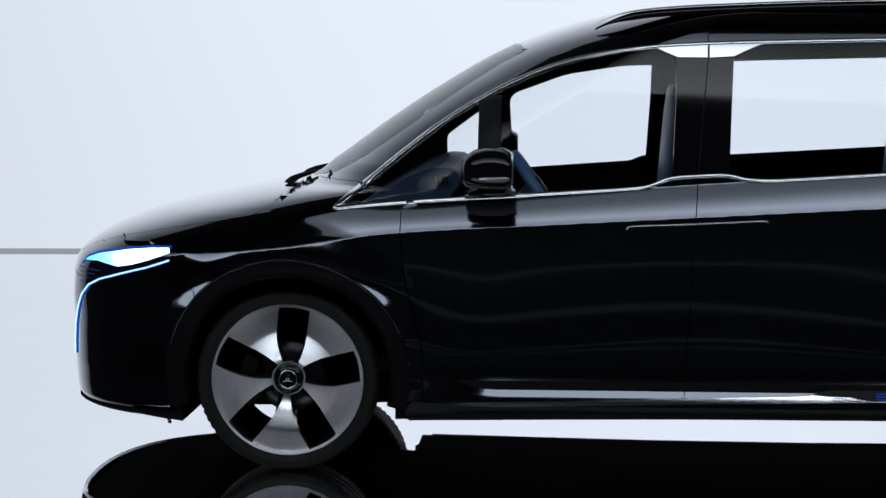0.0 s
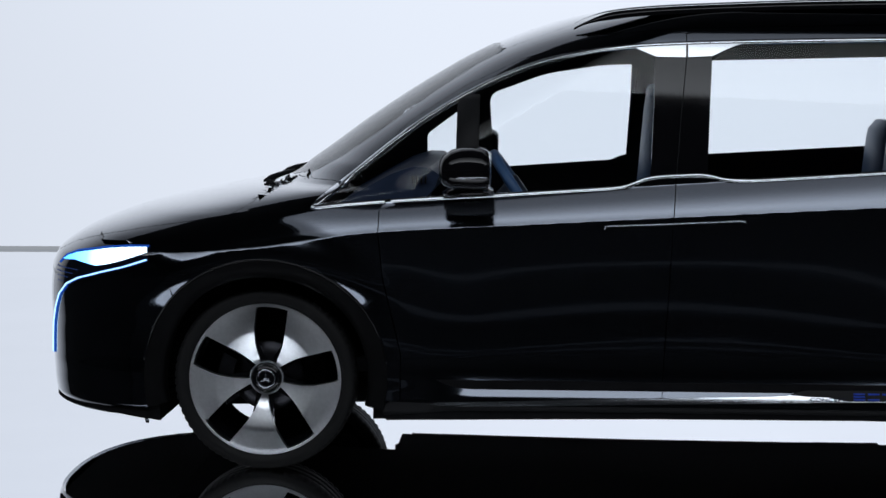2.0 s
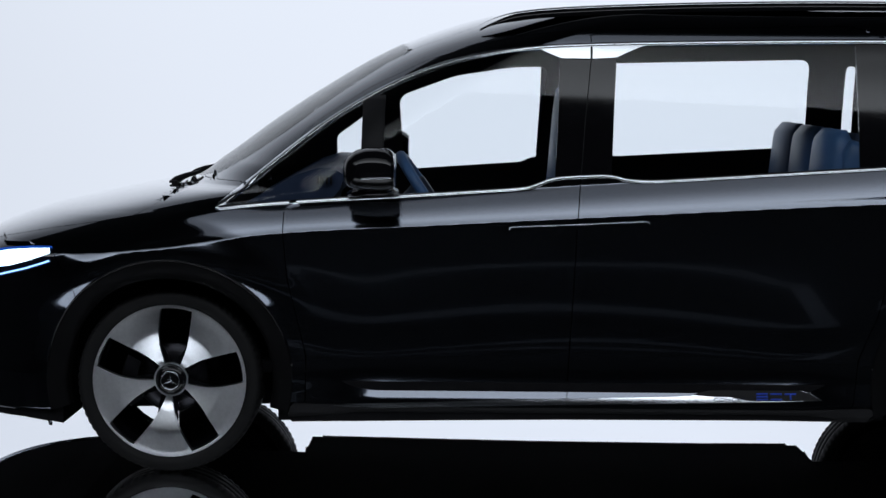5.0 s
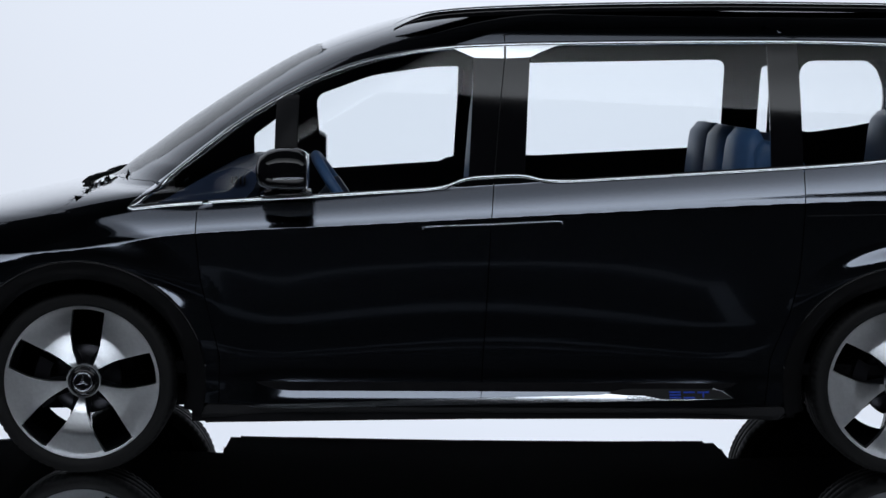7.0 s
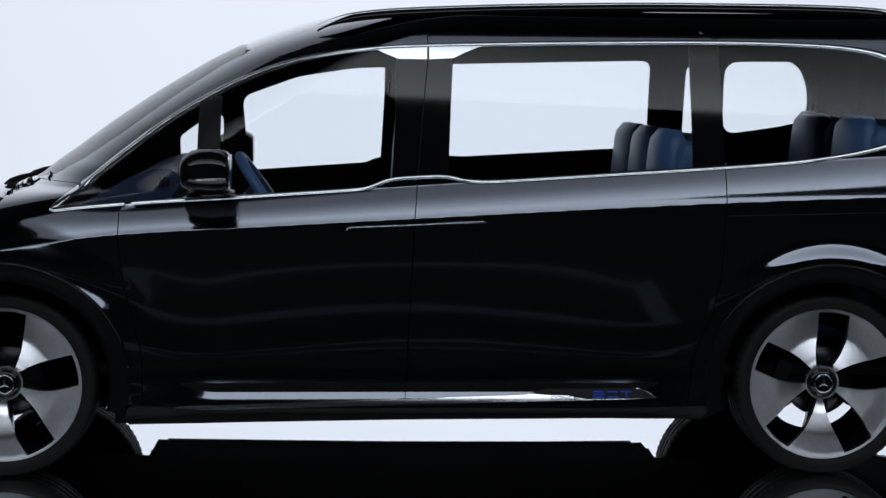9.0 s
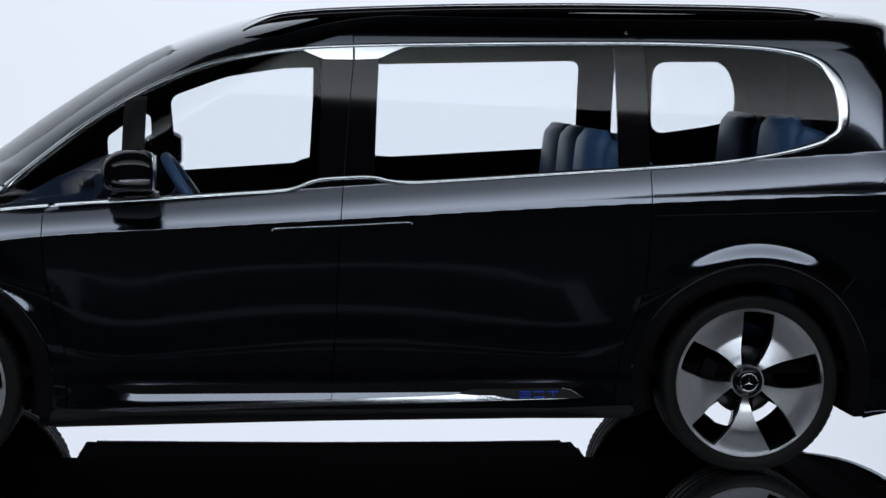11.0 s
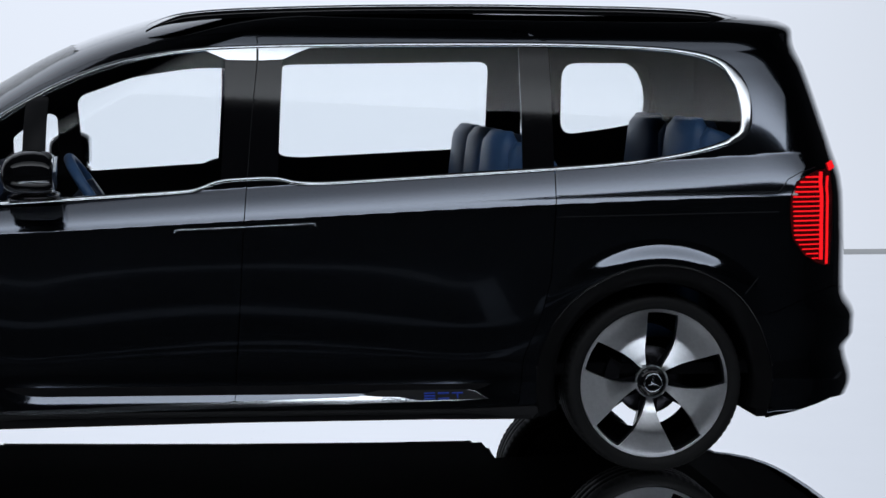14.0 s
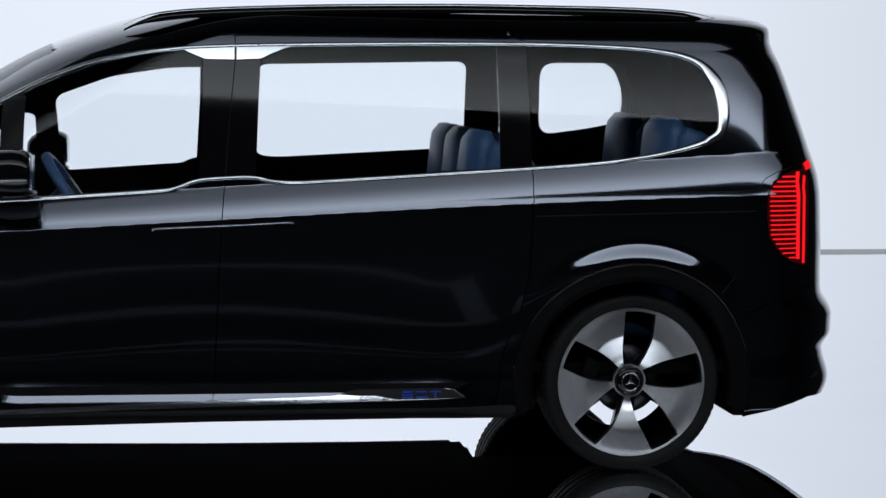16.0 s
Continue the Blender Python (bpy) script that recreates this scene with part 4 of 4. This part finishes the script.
for side in (-1, 1):
    yo = YC + side * 1.03
    fx, fz = -0.046, 0.0
    m = part("door_mirror", blob("door_mirror", [(0.708, yo, 1.150, 0.02, 0.016), (0.713, yo, 1.152, 0.055, 0.040), (0.728, yo, 1.155, 0.085, 0.058), (0.755, yo, 1.159, 0.105, 0.071), (0.79, yo, 1.162, 0.113, 0.078), (0.83, yo, 1.162, 0.116, 0.080), (0.865, yo, 1.160, 0.115, 0.077), (0.886, yo, 1.157, 0.110, 0.070), (0.895, yo, 1.156, 0.10, 0.060)], GLOSS, 40, 2.5), van, "gloss black door mirror")
    part("mirror_glass", box_mesh("mirror_glass", (0.893, yo - 0.098, 1.098), (0.897, yo + 0.098, 1.215), CHROME, 0.001, 1), m, "mirror glass")
    part("mirror_foot", blob("mirror_foot", [(0.715, YC + side * 0.9, 1.062, 0.02, 0.006), (0.74, YC + side * 0.92, 1.068, 0.07, 0.016), (0.80, YC + side * 0.95, 1.075, 0.1, 0.02), (0.87, YC + side * 0.95, 1.078, 0.1, 0.02), (0.905, YC + side * 0.92, 1.07, 0.06, 0.010)], GLOSS), m, "black mirror foot")
    part("indicator", blob("indicator", [(0.775, yo + side * 0.11, 1.131, 0.003, 0.002), (0.78, yo + side * 0.112, 1.132, 0.005, 0.004), (0.87, yo + side * 0.114, 1.135, 0.005, 0.004), (0.885, yo + side * 0.112, 1.135, 0.003, 0.002)], CHROME), m, "slim bright indicator strip")
    m.location = (fx, 0, fz)

# ---- wipers and scuttle
part("scuttle", box_mesh("scuttle", (0.02, YC - 0.42, 0.96), (0.09, YC + 0.42, 1.01), TRIM, 0.015), van, "matt black scuttle under the windscreen")
for dy in (-0.38, 0.18):
    w = part("wiper", blob("wiper", [(-0.07, YC + dy, 1.070, 0.015, 0.005), (-0.05, YC + dy + 0.02, 1.080, 0.022, 0.012), (-0.015, YC + dy + 0.06, 1.092, 0.022, 0.012), (0.04, YC + dy + 0.1, 1.108, 0.015, 0.006)], TRIM), van, "black wiper arm")
    part("wiper_blade", box_mesh("wiper_blade", (-0.06, YC + dy - 0.02, 1.055), (-0.04, YC + dy + 0.35, 1.078), TRIM, 0.006), w, "black wiper blade")


# ---- cabin
def lining(side, holes, label):
    nx, nz = 230, 92
    x, z = np.meshgrid(np.linspace(0.22, 3.7, nx), np.linspace(0.36, 1.73, nz))
    cx, cz = (x[1:, 1:] + x[:-1, :-1]) / 2, (z[1:, 1:] + z[:-1, :-1]) / 2
    keep = np.ones(cx.shape, bool)
    for h in holes:
        keep &= ~inside(h, cx, cz)
    keep &= cz < np.interp(cx, [0.2, 0.27, 0.40, 0.62, 0.80, 0.97, 1.15], [1.09, 1.15, 1.25, 1.42, 1.53, 1.6, 1.7])
    for hx in HUBS:
        keep &= np.hypot(cx - hx, cz - HUB_Z) > 0.44
    pad = np.pad(keep, 1, mode="edge")
    four = np.stack([pad[:-1, :-1], pad[1:, :-1], pad[:-1, 1:], pad[1:, 1:]])
    bj, bi = np.nonzero(four.any(0) & ~four.all(0))
    seg = np.array([(a, b) for h in holes for a, b in zip(h, h[1:] + h[:1])])
    P = np.stack([x[bj, bi], z[bj, bi]], -1)
    a, d = seg[:, 0], seg[:, 1] - seg[:, 0]
    t = np.clip(((P[:, None] - a) * d).sum(-1) / np.maximum((d * d).sum(-1), 1e-12), 0, 1)
    q = a + t[..., None] * d
    dist = np.linalg.norm(q - P[:, None], axis=-1)
    best = dist.argmin(1)
    ok = dist[np.arange(len(P)), best] < 0.022
    x[bj[ok], bi[ok]], z[bj[ok], bi[ok]] = q[np.arange(len(P)), best][ok].T
    v = half_width(x, z) - 0.045
    verts = np.stack([x, YC + side * v, z], -1).reshape(-1, 3)
    jj, ii = np.nonzero(keep)
    faces = np.stack([jj * nx + ii, jj * nx + ii + 1, (jj + 1) * nx + ii + 1, (jj + 1) * nx + ii], -1)
    used, inv = np.unique(faces, return_inverse=True)
    return part("cabin_lining", mesh_of("cabin_lining", verts[used], inv.reshape(faces.shape), LINING), van, label)


def rounded(poly, r=0.035, n=5):
    out = []
    for k, p in enumerate(poly):
        a, b = Vector(poly[k - 1]) - Vector(p), Vector(poly[(k + 1) % len(poly)]) - Vector(p)
        s = min(r, a.length * 0.45, b.length * 0.45)
        p0, p1, c = Vector(p) + a.normalized() * s, Vector(p) + b.normalized() * s, Vector(p)
        for i in range(n + 1):
            t = i / n
            q = p0 * (1 - t) ** 2 + c * 2 * t * (1 - t) + p1 * t * t
            out.append((q.x, q.y))
    return out


FAR_HOLES = [rounded(h, r) for h, r in (
    ([(0.527, 1.113), (0.531, 1.223), (0.681, 1.334), (0.724, 1.322), (0.723, 1.116)], 0.02),
    ([(0.834, 1.067), (0.813, 1.405), (1.066, 1.498), (1.320, 1.538), (1.490, 1.544), (1.452, 1.126), (1.409, 1.108)], 0.045),
    ([(1.709, 1.144), (1.718, 1.559), (2.672, 1.583), (2.679, 1.185), (1.806, 1.134)], 0.045),
    ([(2.844, 1.240), (2.841, 1.555), (2.884, 1.558), (2.891, 1.240)], 0.02),
    ([(3.035, 1.244), (3.017, 1.581), (3.432, 1.585), (3.486, 1.353), (3.476, 1.324), (3.303, 1.283)], 0.07))]
NEAR_HOLES = [[(0.168, 0.979), (0.868, 1.034), (1.473, 1.070), (1.479, 1.651), (1.250, 1.627), (1.016, 1.583), (0.811, 1.495), (0.596, 1.369), (0.411, 1.240)], [(1.629, 1.092), (2.607, 1.141), (2.608, 1.668), (1.648, 1.654)], [(2.668, 1.151), (2.964, 1.174), (3.322, 1.237), (3.466, 1.289), (3.496, 1.339), (3.475, 1.439), (3.423, 1.528), (3.330, 1.617), (3.187, 1.655), (2.669, 1.668)]]
lining(1, FAR_HOLES, "dark door and side lining with window openings")
lining(-1, NEAR_HOLES, "dark door and side lining with window openings")


def dash():
    ys = np.linspace(YC - 0.70, YC + 0.70, 40)
    prof = [(0.24, 1.0), (0.36, 1.07), (0.48, 1.135), (0.56, 1.16), (0.62, 1.158), (0.66, 1.13), (0.64, 1.075), (0.57, 1.0), (0.5, 0.7), (0.3, 0.6)]
    verts = [(x + 0.02 * math.cos((y - YC) * 1.6) - 0.02, y, z - 0.012) for y in ys for x, z in prof]
    m = len(prof)
    faces = [(i * m + k, i * m + (k + 1) % m, (i + 1) * m + (k + 1) % m, (i + 1) * m + k) for i in range(len(ys) - 1) for k in range(m)]
    faces += [tuple(range(m))[::-1], tuple(range(len(verts) - m, len(verts)))]
    return mesh_of("dashboard", verts, faces, DASH, False)


board = part("dashboard", dash(), van, "dark blue leather dashboard")
for k in range(4):
    part("air_vent", box_mesh("air_vent", (0.545 + 0.016 * k, YC - 0.72, 1.085), (0.552 + 0.016 * k, YC - 0.695, 1.115), TRIM, 0.002, 1), board, "black air vent slat")


def torus(name, R, r, material, n=64, k=12):
    verts = [((R + r * math.cos(b)) * math.cos(a), (R + r * math.cos(b)) * math.sin(a), r * math.sin(b)) for a in np.arange(n) * 2 * math.pi / n for b in np.arange(k) * 2 * math.pi / k]
    faces = [(i * k + j, ((i + 1) % n) * k + j, ((i + 1) % n) * k + (j + 1) % k, i * k + (j + 1) % k) for i in range(n) for j in range(k)]
    return mesh_of(name, verts, faces, material)


wheel_tilt = pose(0.95, 0.55, 1.035, 0, 56, 0)
steer = part("steering_wheel", torus("steering_wheel", 0.175, 0.021, LEATHER), van, "dark blue leather steering wheel")
steer.matrix_local = wheel_tilt
part("steering_hub", lathe("steering_hub", [(0, -0.03), (0.06, -0.03), (0.07, 0.0), (0.05, 0.05), (0, 0.28)], LEATHER_DARK, 32), steer).matrix_local = pose(0, 0, 0, -90, 0, 0)
for a in (0, 180, 270):
    part("steering_spoke", box_mesh("steering_spoke", (0.04, -0.014, -0.008), (0.165, 0.014, 0.008), LEATHER_DARK, 0.004), steer).matrix_local = pose(0, 0, 0, 0, 0, a + 90)


def seat_back(name, w, top, base, thick, lean, material):
    """A padded back with a rounded top, standing at the origin."""
    n, m = 24, 20
    verts, faces = [], []
    for j in range(m + 1):
        f = j / m
        z = base + (top - base) * f
        hw = w * (1 - 0.12 * f * f) * (1 - max(0, f - 0.9) ** 2 * 18)
        th = thick * (1 - 0.35 * f) * (1 - max(0, f - 0.93) ** 2 * 120)
        for k in range(n):
            t = 2 * math.pi * k / n
            c, s = math.cos(t), math.sin(t)
            verts.append((lean * f + th * math.copysign(abs(c) ** 0.6, c) - 0.012 * math.cos(math.pi * s), hw * math.copysign(abs(s) ** 0.5, s), z))
    for j in range(m):
        for k in range(n):
            i = (k + 1) % n
            faces.append((j * n + k, j * n + i, (j + 1) * n + i, (j + 1) * n + k))
    faces += [tuple(range(n))[::-1], tuple(range(len(verts) - n, len(verts)))]
    return mesh_of(name, verts, faces, material)


def seat(x, y, w, top, split, lean=0.14):
    s = part("seat", seat_back("seat", w, top, 0.55, 0.075, lean, LEATHER), van, "dark blue leather seat")
    s.location = (x, y, 0)
    part("seat_shell", seat_back("seat_shell", w * 0.96, top - 0.012, 0.55, 0.05, lean, LEATHER_DARK), s, "black seat shell").location = (0.055, 0, 0)
    part("seat_cushion", box_mesh("seat_cushion", (-0.48, -w, 0.48), (0.05, w, 0.64), LEATHER, 0.05, 4), s, "seat cushion")
    part("headrest", box_mesh("headrest", (lean - 0.055, -w * 0.62, top - 0.1), (lean + 0.045, w * 0.62, top + (0.012 if split else -0.03)), LEATHER, 0.035, 4), s, "padded headrest")
    if not split:
        b = part("side_bolster", blob("side_bolster", [(0.0, -w * 0.9, top - 0.16, 0.03, 0.08), (0.03, -w * 0.92, top - 0.12, 0.045, 0.085), (0.10, -w * 0.92, top - 0.125, 0.05, 0.07), (0.17, -w * 0.9, top - 0.15, 0.045, 0.055), (0.21, -w * 0.88, top - 0.18, 0.02, 0.03)], LEATHER, 24, 2.6), s, "padded blue side bolster")
        b.location = (lean, 0, 0)
    return s


for y in (0.45, 1.35):
    seat(1.522, y, 0.24, 1.445, True, 0.045)
for y in (0.45, 0.9, 1.37):
    seat(2.505, y, 0.215, 1.305, False, 0.05)
for y in (0.55, 1.25):
    seat(3.29, y, 0.24, 1.362, False, 0.05)
part("cabin_floor", box_mesh("cabin_floor", (0.3, YC - 0.8, 0.37), (3.7, YC + 0.8, 0.42), LINING, 0.01), van, "dark cabin floor")
part("headliner", box_mesh("headliner", (1.35, YC - 0.55, 1.665), (3.6, YC + 0.55, 1.70), LINING, 0.01), van, "dark headliner")
part("rear_lining", box_mesh("rear_lining", (3.62, YC - 0.62, 0.42), (3.66, YC + 0.62, 1.70), LINING, 0.01), van, "dark tailgate lining")
part("bulkhead", box_mesh("bulkhead", (0.12, YC - 0.72, 0.37), (0.17, YC + 0.72, 1.02), LINING, 0.01), van, "dark bulkhead")
